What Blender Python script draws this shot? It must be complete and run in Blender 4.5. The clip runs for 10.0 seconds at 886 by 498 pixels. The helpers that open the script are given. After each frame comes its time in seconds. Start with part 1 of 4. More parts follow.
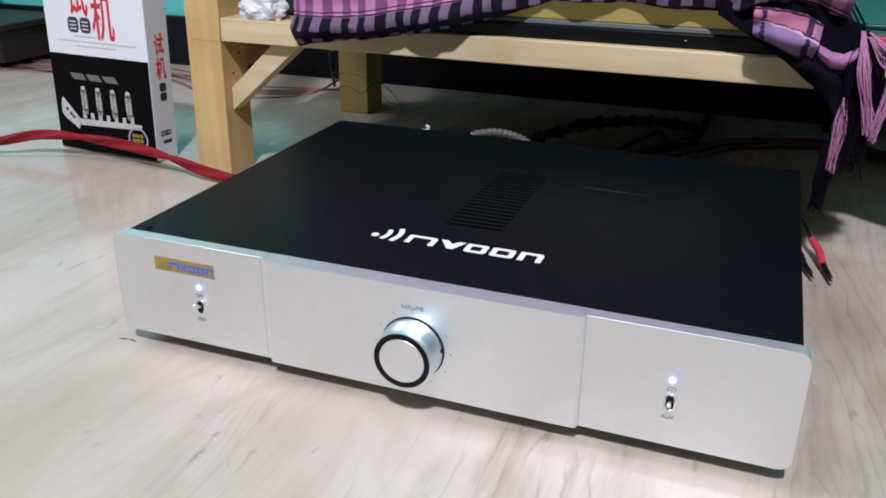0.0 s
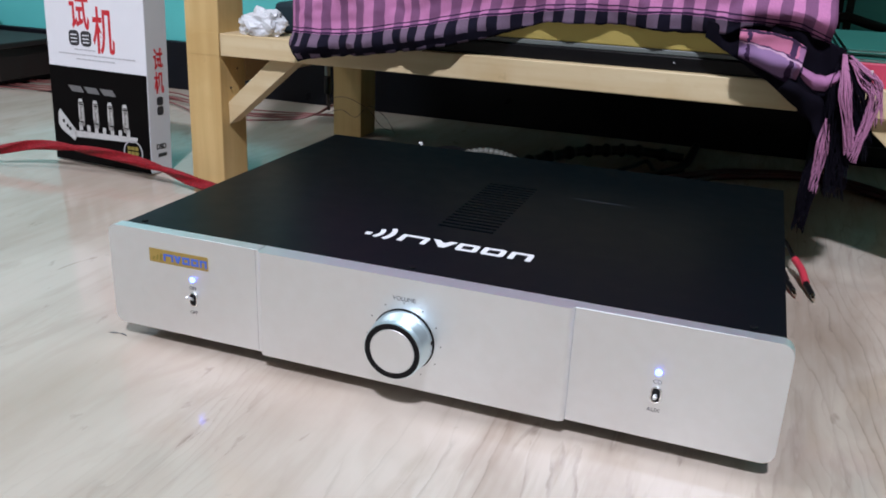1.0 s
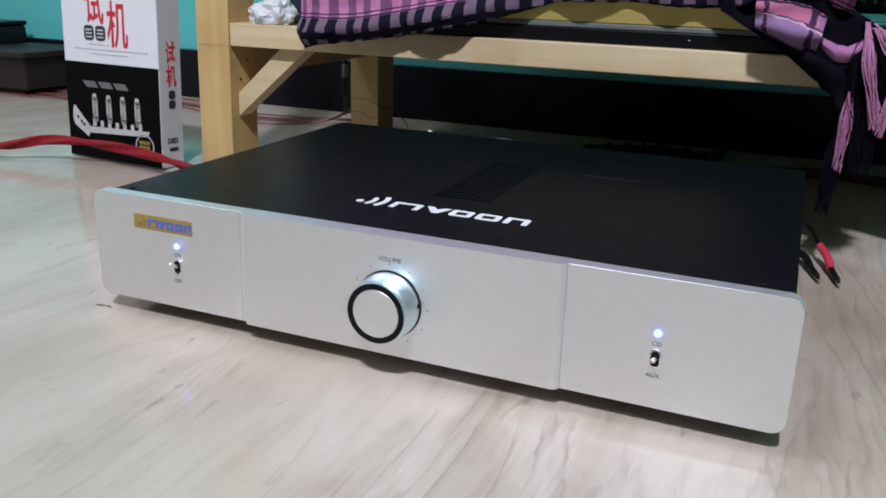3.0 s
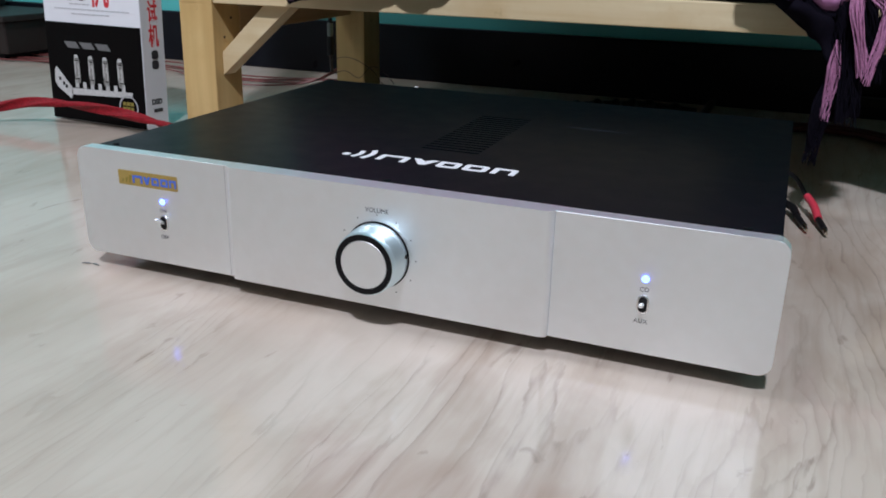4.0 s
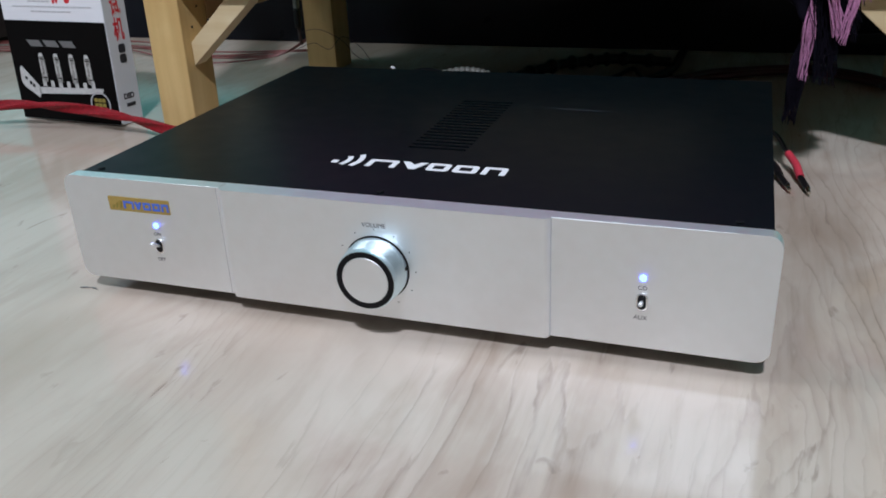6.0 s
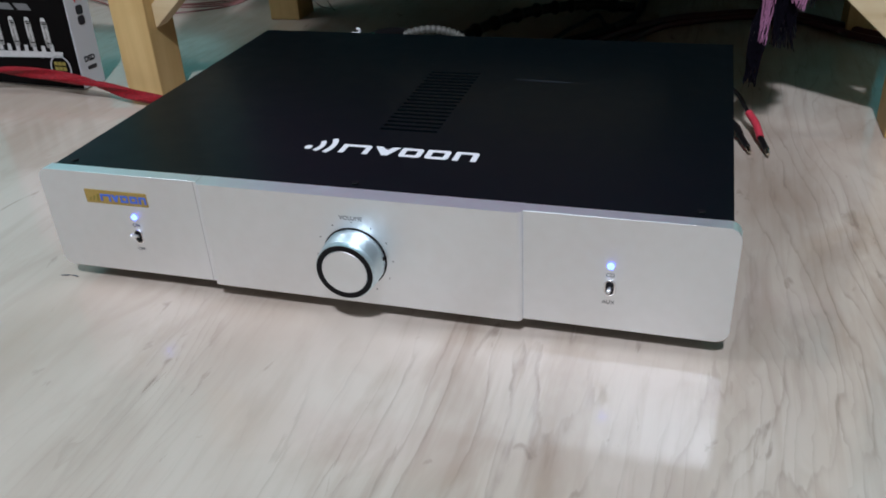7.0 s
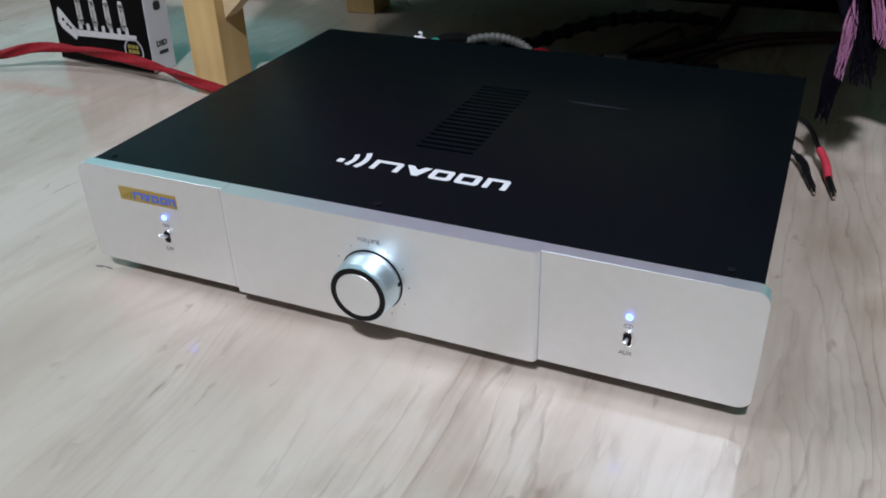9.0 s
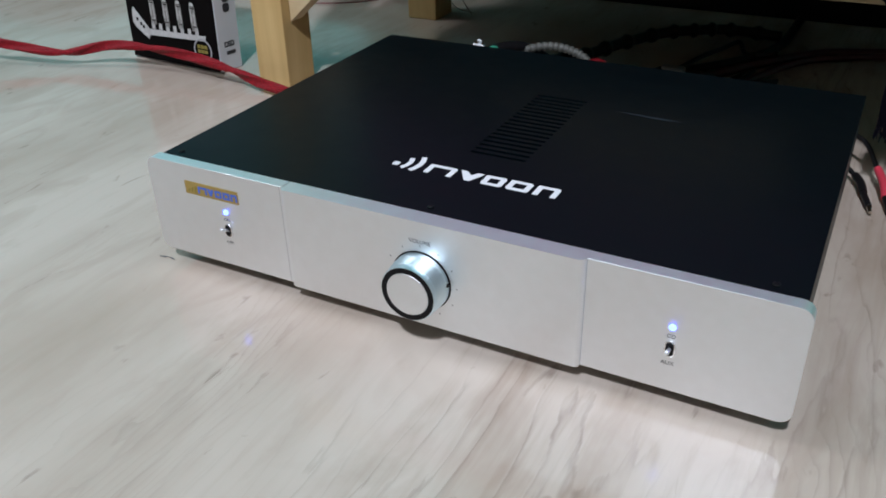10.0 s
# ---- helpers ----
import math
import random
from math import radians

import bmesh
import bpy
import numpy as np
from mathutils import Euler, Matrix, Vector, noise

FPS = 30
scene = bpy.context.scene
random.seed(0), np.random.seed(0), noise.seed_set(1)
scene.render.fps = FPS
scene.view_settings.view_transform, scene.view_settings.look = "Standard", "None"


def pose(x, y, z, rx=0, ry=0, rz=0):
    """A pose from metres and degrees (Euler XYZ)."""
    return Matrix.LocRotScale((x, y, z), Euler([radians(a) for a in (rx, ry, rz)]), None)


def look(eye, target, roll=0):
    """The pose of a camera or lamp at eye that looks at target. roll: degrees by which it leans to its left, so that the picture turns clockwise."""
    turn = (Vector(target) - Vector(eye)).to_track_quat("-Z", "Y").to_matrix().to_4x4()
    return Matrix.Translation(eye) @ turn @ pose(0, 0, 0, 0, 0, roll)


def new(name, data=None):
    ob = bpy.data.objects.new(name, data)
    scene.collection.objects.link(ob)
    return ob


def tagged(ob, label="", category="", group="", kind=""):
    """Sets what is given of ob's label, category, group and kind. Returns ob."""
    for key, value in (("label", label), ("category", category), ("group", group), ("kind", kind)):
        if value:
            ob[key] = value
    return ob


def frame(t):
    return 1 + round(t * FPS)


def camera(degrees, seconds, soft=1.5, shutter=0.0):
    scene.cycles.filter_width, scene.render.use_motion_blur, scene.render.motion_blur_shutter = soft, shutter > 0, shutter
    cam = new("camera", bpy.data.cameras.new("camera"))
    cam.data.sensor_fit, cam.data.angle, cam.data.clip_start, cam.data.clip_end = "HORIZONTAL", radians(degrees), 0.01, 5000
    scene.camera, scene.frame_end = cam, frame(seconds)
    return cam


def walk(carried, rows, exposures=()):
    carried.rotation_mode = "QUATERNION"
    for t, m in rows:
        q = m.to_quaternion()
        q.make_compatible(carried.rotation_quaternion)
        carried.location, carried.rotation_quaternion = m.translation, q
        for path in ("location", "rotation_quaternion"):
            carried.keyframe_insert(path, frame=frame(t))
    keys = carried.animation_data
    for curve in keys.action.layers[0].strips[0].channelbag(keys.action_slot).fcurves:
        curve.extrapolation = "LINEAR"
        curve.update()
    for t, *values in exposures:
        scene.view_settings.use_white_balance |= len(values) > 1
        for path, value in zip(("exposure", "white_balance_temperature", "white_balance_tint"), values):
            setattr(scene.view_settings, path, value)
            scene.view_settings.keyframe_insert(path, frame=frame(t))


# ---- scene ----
cam = camera(55.5, 10.0, 1.8)
PATH = [
    (0, (0.171, -0.402, 0.294), (-0.479, 1.314, -0.501), 0.5),
    (0.5, (0.171, -0.416, 0.275), (-0.475, 1.324, -0.47), 1.4),
    (1, (0.175, -0.422, 0.269), (-0.46, 1.343, -0.424), 2.3),
    (1.5, (0.202, -0.406, 0.245), (-0.436, 1.374, -0.404), 2.9),
    (2, (0.212, -0.397, 0.23), (-0.515, 1.363, -0.381), 2.1),
    (2.2, (0.209, -0.399, 0.229), (-0.546, 1.357, -0.359), 1.8),
    (3.3, (0.198, -0.401, 0.215), (-0.52, 1.356, -0.413), 1.5),
    (3.5, (0.198, -0.401, 0.212), (-0.515, 1.357, -0.422), 1.3),
    (4, (0.201, -0.402, 0.212), (-0.496, 1.339, -0.482), 1.2),
    (4.5, (0.201, -0.401, 0.212), (-0.491, 1.344, -0.476), 0.4),
    (5, (0.198, -0.402, 0.215), (-0.488, 1.354, -0.451), -0.1),
    (5.5, (0.196, -0.399, 0.229), (-0.475, 1.345, -0.482), -1.2),
    (6, (0.188, -0.397, 0.252), (-0.443, 1.307, -0.582), -2.8),
    (6.2, (0.184, -0.395, 0.265), (-0.415, 1.293, -0.625), -3.1),
    (7.3, (0.185, -0.395, 0.302), (-0.345, 1.239, -0.722), -3.4),
    (7.5, (0.186, -0.397, 0.305), (-0.346, 1.232, -0.727), -2.8),
    (8, (0.193, -0.382, 0.298), (-0.346, 1.253, -0.72), -0.5),
    (8.5, (0.203, -0.36, 0.298), (-0.355, 1.265, -0.727), 0.1),
    (9, (0.211, -0.358, 0.308), (-0.507, 1.2, -0.721), -2.0),
    (9.5, (0.218, -0.365, 0.312), (-0.555, 1.168, -0.714), -1.3),
    (10, (0.218, -0.368, 0.314), (-0.614, 1.14, -0.701), -1.8),
]
walk(cam, [(t, look(eye, target, roll)) for t, eye, target, roll in PATH],
     exposures=((0, 0.24, 6600, 12.5), (1.0, 0.12, 6600, 12.5), (2.0, 0.10, 6580, 12), (4.5, -0.10, 6520, 10), (6.0, -0.15, 6480, 9), (8.0, -0.29, 6480, 9), (8.5, -0.20, 6500, 9.5), (10.0, -0.14, 6480, 8.5)))

# ---- light ----
world = bpy.data.worlds.new("room_air")
scene.world = world
world.use_nodes = True
world.node_tree.nodes["Background"].inputs["Color"].default_value = (0.75, 0.85, 0.9, 1)
world.node_tree.nodes["Background"].inputs["Strength"].default_value = 0.0


def lamp(name, kind, m, energy, color, size):
    data = bpy.data.lights.new(name, kind)
    data.energy, data.color = energy, color
    if kind == "AREA":
        data.shape, data.size = "DISK", size
    else:
        data.shadow_soft_size = size
    ob = new(name, data)
    ob.matrix_world = m
    return ob


LAMP = (0.34, -1.5, 2.28)
lamp("wall_light", "AREA", look(LAMP, (0, 0.1, 0)), 70, (0.945, 0.985, 1.155), 0.16)
lamp("ceiling_light", "AREA", pose(-1.95, -0.35, 2.6), 25, (0.955, 0.985, 1.10), 0.8)


# ---- materials ----
def material(name, base, rough=0.5, metal=0.0, vary=0.12, scale=30.0, bump=0.0, bump_scale=400.0, stretch=(1, 1, 1), spec=0.5, dark=None, coat=0.0):
    m = bpy.data.materials.new(name)
    m.use_nodes = True
    n, l = m.node_tree.nodes, m.node_tree.links
    b = n["Principled BSDF"]
    b.inputs["Roughness"].default_value = rough
    b.inputs["Metallic"].default_value = metal
    b.inputs["Specular IOR Level"].default_value = spec
    b.inputs["Coat Weight"].default_value = coat
    b.inputs["Base Color"].default_value = (*base, 1)
    tc, mp = n.new("ShaderNodeTexCoord"), n.new("ShaderNodeMapping")
    mp.inputs["Scale"].default_value = stretch
    l.new(tc.outputs["Object"], mp.inputs["Vector"])
    if vary:
        tex, ramp = n.new("ShaderNodeTexNoise"), n.new("ShaderNodeValToRGB")
        tex.inputs["Scale"].default_value, tex.inputs["Detail"].default_value = scale, 6
        low = dark or tuple(c * (1 - vary) for c in base)
        ramp.color_ramp.elements[0].position, ramp.color_ramp.elements[1].position = 0.3, 0.72
        ramp.color_ramp.elements[0].color, ramp.color_ramp.elements[1].color = (*low, 1), (*base, 1)
        l.new(mp.outputs["Vector"], tex.inputs["Vector"])
        l.new(tex.outputs["Fac"], ramp.inputs["Fac"])
        l.new(ramp.outputs["Color"], b.inputs["Base Color"])
        rr = n.new("ShaderNodeMapRange")
        rr.inputs["To Min"].default_value, rr.inputs["To Max"].default_value = max(0.02, rough - 0.06), rough + 0.06
        l.new(tex.outputs["Fac"], rr.inputs["Value"])
        l.new(rr.outputs["Result"], b.inputs["Roughness"])
    if bump:
        t2, bp = n.new("ShaderNodeTexNoise"), n.new("ShaderNodeBump")
        t2.inputs["Scale"].default_value, t2.inputs["Detail"].default_value = bump_scale, 3
        bp.inputs["Strength"].default_value, bp.inputs["Distance"].default_value = bump, 0.0006
        l.new(mp.outputs["Vector"], t2.inputs["Vector"])
        l.new(t2.outputs["Fac"], bp.inputs["Height"])
        l.new(bp.outputs["Normal"], b.inputs["Normal"])
    return m


def glow(name, color, strength):
    m = material(name, color, 0.3, vary=0)
    b = m.node_tree.nodes["Principled BSDF"]
    b.inputs["Emission Color"].default_value = (*color, 1)
    b.inputs["Emission Strength"].default_value = strength
    return m


def math_node(n, l, op, a, b=None, c=None):
    k = n.new("ShaderNodeMath")
    k.operation = op
    for i, v in enumerate((a, b, c)):
        if v is None:
            continue
        if isinstance(v, (int, float)):
            k.inputs[i].default_value = v
        else:
            l.new(v, k.inputs[i])
    return k.outputs[0]


def mix_color(n, l, fac, a, b):
    k = n.new("ShaderNodeMix")
    k.data_type = "RGBA"
    if isinstance(fac, (int, float)):
        k.inputs[0].default_value = fac
    else:
        l.new(fac, k.inputs[0])
    for i, v in ((6, a), (7, b)):
        if isinstance(v, tuple):
            k.inputs[i].default_value = (*v, 1)
        else:
            l.new(v, k.inputs[i])
    return k.outputs[2]


def floor_material():
    """Pale wood-look sheet floor: thin contour grain that runs along y, grey-brown clouds, a glossy wear layer."""
    m = bpy.data.materials.new("pale_wood_floor")
    m.use_nodes = True
    n, l = m.node_tree.nodes, m.node_tree.links
    b = n["Principled BSDF"]
    tc = n.new("ShaderNodeTexCoord")

    def noise_at(scale, stretch, detail, shift=0.0, distortion=0.0):
        mp, t = n.new("ShaderNodeMapping"), n.new("ShaderNodeTexNoise")
        mp.inputs["Scale"].default_value = stretch
        mp.inputs["Location"].default_value = (shift, shift * 0.7, 0)
        mp.inputs["Rotation"].default_value = (0, 0, radians(4))
        t.inputs["Scale"].default_value, t.inputs["Detail"].default_value = scale, detail
        t.inputs["Distortion"].default_value = distortion
        l.new(tc.outputs["Object"], mp.inputs["Vector"])
        l.new(mp.outputs["Vector"], t.inputs["Vector"])
        return t.outputs["Fac"]

    sep = n.new("ShaderNodeSeparateXYZ")
    l.new(tc.outputs["Object"], sep.inputs["Vector"])
    across = math_node(n, l, "MULTIPLY", sep.outputs["X"], 58.0)
    warp = math_node(n, l, "MULTIPLY", noise_at(1.0, (5.0, 1.5, 1), 2.0, 3.1), 15.0)
    jag = math_node(n, l, "MULTIPLY", noise_at(1.0, (46.0, 7.0, 1), 6.0, 6.3), 2.6)
    field = math_node(n, l, "ADD", math_node(n, l, "ADD", across, warp), jag)
    rest = math_node(n, l, "SUBTRACT", 1.0, math_node(n, l, "FRACT", field))
    sharp = math_node(n, l, "POWER", rest, 11.0)
    rise = n.new("ShaderNodeMapRange")
    rise.inputs["From Min"].default_value, rise.inputs["From Max"].default_value = 1.0, 0.93
    l.new(rest, rise.inputs["Value"])
    strand = n.new("ShaderNodeMapRange")
    strand.inputs["From Min"].default_value, strand.inputs["From Max"].default_value = 0.36, 0.62
    strand.inputs["To Min"].default_value, strand.inputs["To Max"].default_value = 0.25, 1.0
    l.new(noise_at(1.0, (150, 8, 1), 4.0, 9.1), strand.inputs["Value"])
    lines = math_node(n, l, "MULTIPLY", math_node(n, l, "MULTIPLY", sharp, rise.outputs["Result"]), strand.outputs["Result"])
    # x term strengthens grain and brown tint rightwards, partly in place of dimmer light
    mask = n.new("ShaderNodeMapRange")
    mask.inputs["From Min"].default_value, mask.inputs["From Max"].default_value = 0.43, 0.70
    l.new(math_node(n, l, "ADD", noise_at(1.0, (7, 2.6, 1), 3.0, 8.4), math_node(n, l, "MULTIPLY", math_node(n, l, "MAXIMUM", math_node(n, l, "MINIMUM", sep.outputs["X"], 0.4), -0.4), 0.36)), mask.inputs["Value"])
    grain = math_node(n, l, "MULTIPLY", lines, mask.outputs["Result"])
    fine = n.new("ShaderNodeMapRange")
    fine.inputs["From Min"].default_value, fine.inputs["From Max"].default_value = 0.52, 0.75
    l.new(noise_at(1.0, (120, 6, 1), 5.0, 1.7), fine.inputs["Value"])
    cloud = n.new("ShaderNodeMapRange")
    cloud.inputs["From Min"].default_value, cloud.inputs["From Max"].default_value = 0.35, 0.7
    l.new(noise_at(1.0, (8, 3, 1), 5.0, 5.2), cloud.inputs["Value"])
    c = mix_color(n, l, cloud.outputs["Result"], FLOOR_LIGHT, FLOOR_MID)
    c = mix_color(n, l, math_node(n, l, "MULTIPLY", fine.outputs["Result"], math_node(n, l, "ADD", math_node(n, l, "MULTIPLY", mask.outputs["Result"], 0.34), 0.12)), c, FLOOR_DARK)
    # brown wood patches; their rightward bias also paints in some dimming
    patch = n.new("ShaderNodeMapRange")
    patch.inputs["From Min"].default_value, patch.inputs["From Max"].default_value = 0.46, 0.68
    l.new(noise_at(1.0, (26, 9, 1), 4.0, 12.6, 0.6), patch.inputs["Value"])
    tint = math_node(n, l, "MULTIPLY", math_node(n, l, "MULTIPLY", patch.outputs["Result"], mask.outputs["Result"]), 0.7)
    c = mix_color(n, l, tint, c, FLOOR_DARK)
    # a second, closer set of faint lines in bundles, and short dark flecks
    near = math_node(n, l, "ADD", math_node(n, l, "MULTIPLY", sep.outputs["X"], 150.0), math_node(n, l, "ADD", math_node(n, l, "MULTIPLY", noise_at(1.0, (4.0, 1.8, 1), 2.0, 14.7), 30.0), math_node(n, l, "MULTIPLY", noise_at(1.0, (34.0, 8.0, 1), 5.0, 2.9), 5.0)))
    thin = math_node(n, l, "POWER", math_node(n, l, "SUBTRACT", 1.0, math_node(n, l, "FRACT", near)), 5.0)
    bundle = n.new("ShaderNodeMapRange")
    bundle.inputs["From Min"].default_value, bundle.inputs["From Max"].default_value = 0.50, 0.66
    l.new(noise_at(1.0, (9, 3.4, 1), 3.0, 21.3), bundle.inputs["Value"])
    c = mix_color(n, l, math_node(n, l, "MULTIPLY", math_node(n, l, "MULTIPLY", thin, math_node(n, l, "MULTIPLY", bundle.outputs["Result"], math_node(n, l, "MULTIPLY", strand.outputs["Result"], math_node(n, l, "ADD", math_node(n, l, "MULTIPLY", mask.outputs["Result"], 0.85), 0.15)))), 0.5), c, FLOOR_VEIN)
    figure = n.new("ShaderNodeMapRange")
    figure.inputs["From Min"].default_value, figure.inputs["From Max"].default_value, figure.inputs["To Max"].default_value = 0.50, 0.66, 0.42
    l.new(noise_at(1.0, (24, 8, 1), 6.0, 31.7, 1.6), figure.inputs["Value"])
    c = mix_color(n, l, figure.outputs["Result"], c, FLOOR_MID)
    fleck = n.new("ShaderNodeMapRange")
    fleck.inputs["From Min"].default_value, fleck.inputs["From Max"].default_value = 0.66, 0.74
    l.new(noise_at(1.0, (70, 22, 1), 5.0, 17.9, 0.8), fleck.inputs["Value"])
    c = mix_color(n, l, math_node(n, l, "MULTIPLY", fleck.outputs["Result"], 0.45), c, FLOOR_VEIN)
    c = mix_color(n, l, math_node(n, l, "MULTIPLY", grain, 1.0), c, FLOOR_VEIN)
    l.new(c, b.inputs["Base Color"])
    b.inputs["Specular IOR Level"].default_value = 0.5
    rough = n.new("ShaderNodeMapRange")
    rough.inputs["To Min"].default_value, rough.inputs["To Max"].default_value = 0.09, 0.15
    l.new(noise_at(14.0, (1, 1, 1), 4.0, 2.2), rough.inputs["Value"])
    l.new(rough.outputs["Result"], b.inputs["Roughness"])
    bp = n.new("ShaderNodeBump")
    bp.inputs["Strength"].default_value, bp.inputs["Distance"].default_value = 0.08, 0.0006
    l.new(noise_at(60.0, (3, 0.6, 1), 3.0, 0.4), bp.inputs["Height"])
    l.new(bp.outputs["Normal"], b.inputs["Normal"])
    return m


def pine_material(name, base, dark, axis):
    """Sawn pine: long streaks along the axis, faint rings."""
    stretch = {"x": (2.5, 45, 45), "y": (45, 2.5, 45), "z": (45, 45, 2.5)}[axis]
    m = material(name, base, 0.55, vary=0.3, scale=1.6, dark=dark, bump=0.25, bump_scale=6, stretch=stretch)
    n, l = m.node_tree.nodes, m.node_tree.links
    bsdf = n["Principled BSDF"]
    grain = bsdf.inputs["Base Color"].links[0].from_socket
    tc = n.new("ShaderNodeTexCoord")
    for scale, lo, hi, amount, color in ((16, 0.52, 0.72, 0.5, tuple(c * k for c, k in zip(dark, (0.92, 0.84, 0.7)))), (130, 0.55, 0.8, 0.35, dark), (44, 0.68, 0.76, 0.6, (0.22, 0.12, 0.05))):
        spot, ramp = n.new("ShaderNodeTexNoise"), n.new("ShaderNodeMapRange")
        spot.inputs["Scale"].default_value, spot.inputs["Detail"].default_value = scale, 5
        ramp.inputs["From Min"].default_value, ramp.inputs["From Max"].default_value, ramp.inputs["To Max"].default_value = lo, hi, amount
        l.new(tc.outputs["Object"], spot.inputs["Vector"])
        l.new(spot.outputs["Fac"], ramp.inputs["Value"])
        grain = mix_color(n, l, ramp.outputs["Result"], grain, color)
    l.new(grain, bsdf.inputs["Base Color"])
    return m


def scarf_material():
    """Woven scarf: upright pink and mauve stripes above the border lines, dark checks below them. u in metres across, v in metres above the border."""
    m = bpy.data.materials.new("checked_scarf_cotton")
    m.use_nodes = True
    n, l = m.node_tree.nodes, m.node_tree.links
    b = n["Principled BSDF"]
    b.inputs["Roughness"].default_value, b.inputs["Specular IOR Level"].default_value = 0.9, 0.08
    uv, sep = n.new("ShaderNodeUVMap"), n.new("ShaderNodeSeparateXYZ")
    uv.uv_map = "cloth"
    wob, add = n.new("ShaderNodeTexNoise"), n.new("ShaderNodeVectorMath")
    wob.inputs["Scale"].default_value = 60
    scl = n.new("ShaderNodeVectorMath")
    scl.operation, scl.inputs["Scale"].default_value = "SCALE", 0.003
    l.new(uv.outputs["UV"], wob.inputs["Vector"])
    l.new(wob.outputs["Color"], scl.inputs[0])
    l.new(uv.outputs["UV"], add.inputs[0])
    l.new(scl.outputs["Vector"], add.inputs[1])
    l.new(add.outputs["Vector"], sep.inputs["Vector"])
    u, v = sep.outputs["X"], sep.outputs["Y"]
    stripe = math_node(n, l, "LESS_THAN", math_node(n, l, "FRACT", math_node(n, l, "MULTIPLY", u, 54.0)), 0.5)
    upper = mix_color(n, l, stripe, (0.21, 0.09, 0.18), (0.52, 0.205, 0.39))
    lower = mix_color(n, l, stripe, (0.010, 0.009, 0.018), (0.16, 0.11, 0.16))
    deep_checks = math_node(n, l, "LESS_THAN", math_node(n, l, "FRACT", math_node(n, l, "MULTIPLY", v, 85.0)), 0.5)
    deep = mix_color(n, l, math_node(n, l, "MULTIPLY", deep_checks, stripe), (0.008, 0.007, 0.014), (0.15, 0.11, 0.16))
    c = mix_color(n, l, math_node(n, l, "LESS_THAN", v, 0.0), upper, lower)
    c = mix_color(n, l, math_node(n, l, "LESS_THAN", v, -0.0105), c, deep)
    line = math_node(n, l, "LESS_THAN", math_node(n, l, "ABSOLUTE", math_node(n, l, "SUBTRACT", v, 0.0012)), 0.0008)
    line2 = math_node(n, l, "LESS_THAN", math_node(n, l, "ABSOLUTE", math_node(n, l, "SUBTRACT", v, 0.005)), 0.0006)
    line3 = math_node(n, l, "LESS_THAN", math_node(n, l, "ABSOLUTE", math_node(n, l, "SUBTRACT", v, 0.041)), 0.001)
    for k in (line, line2, line3):
        c = mix_color(n, l, k, c, (0.03, 0.015, 0.045))
    thread = n.new("ShaderNodeTexNoise")
    thread.inputs["Scale"].default_value, thread.inputs["Detail"].default_value = 900, 2
    l.new(uv.outputs["UV"], thread.inputs["Vector"])
    shade = n.new("ShaderNodeMapRange")
    shade.inputs["To Min"].default_value, shade.inputs["To Max"].default_value = 0.7, 1.25
    l.new(thread.outputs["Fac"], shade.inputs["Value"])
    mul = n.new("ShaderNodeVectorMath")
    mul.operation = "MULTIPLY"
    l.new(c, mul.inputs[0])
    l.new(shade.outputs["Result"], mul.inputs[1])
    l.new(mul.outputs["Vector"], b.inputs["Base Color"])
    bp = n.new("ShaderNodeBump")
    bp.inputs["Strength"].default_value, bp.inputs["Distance"].default_value = 0.4, 0.0005
    l.new(thread.outputs["Fac"], bp.inputs["Height"])
    l.new(bp.outputs["Normal"], b.inputs["Normal"])
    return m


def scarf_end_material(name, lines, base, top):
    """Plaid end of the scarf: bands across (u) and along (v), each as (axis, from, to, colour)."""
    m = bpy.data.materials.new(name)
    m.use_nodes = True
    n, l = m.node_tree.nodes, m.node_tree.links
    b = n["Principled BSDF"]
    b.inputs["Roughness"].default_value, b.inputs["Specular IOR Level"].default_value = 0.9, 0.08
    uv, sep, wob, wob2 = n.new("ShaderNodeUVMap"), n.new("ShaderNodeSeparateXYZ"), n.new("ShaderNodeTexNoise"), n.new("ShaderNodeTexNoise")
    uv.uv_map = "cloth"
    wob.inputs["Scale"].default_value, wob2.inputs["Scale"].default_value, wob2.inputs["Detail"].default_value = 7, 55, 4
    for k in (sep, wob, wob2):
        l.new(uv.outputs["UV"], k.inputs["Vector"])
    bend = math_node(n, l, "MULTIPLY", math_node(n, l, "SUBTRACT", wob.outputs["Fac"], 0.5), 0.14)
    axes = (math_node(n, l, "ADD", sep.outputs["X"], bend), math_node(n, l, "ADD", sep.outputs["Y"], bend))
    c = mix_color(n, l, math_node(n, l, "LESS_THAN", axes[1], 0.36), base, top)
    for axis, lo, hi, color in lines:
        inside = math_node(n, l, "MULTIPLY", math_node(n, l, "GREATER_THAN", axes[axis], lo), math_node(n, l, "LESS_THAN", axes[axis], hi))
        c = mix_color(n, l, inside, c, color)
    c = mix_color(n, l, math_node(n, l, "MULTIPLY", wob2.outputs["Fac"], 0.55), c, (0.11, 0.06, 0.12))
    l.new(c, b.inputs["Base Color"])
    bp = n.new("ShaderNodeBump")
    bp.inputs["Strength"].default_value, bp.inputs["Distance"].default_value = 0.5, 0.0008
    l.new(wob2.outputs["Fac"], bp.inputs["Height"])
    l.new(bp.outputs["Normal"], b.inputs["Normal"])
    return m


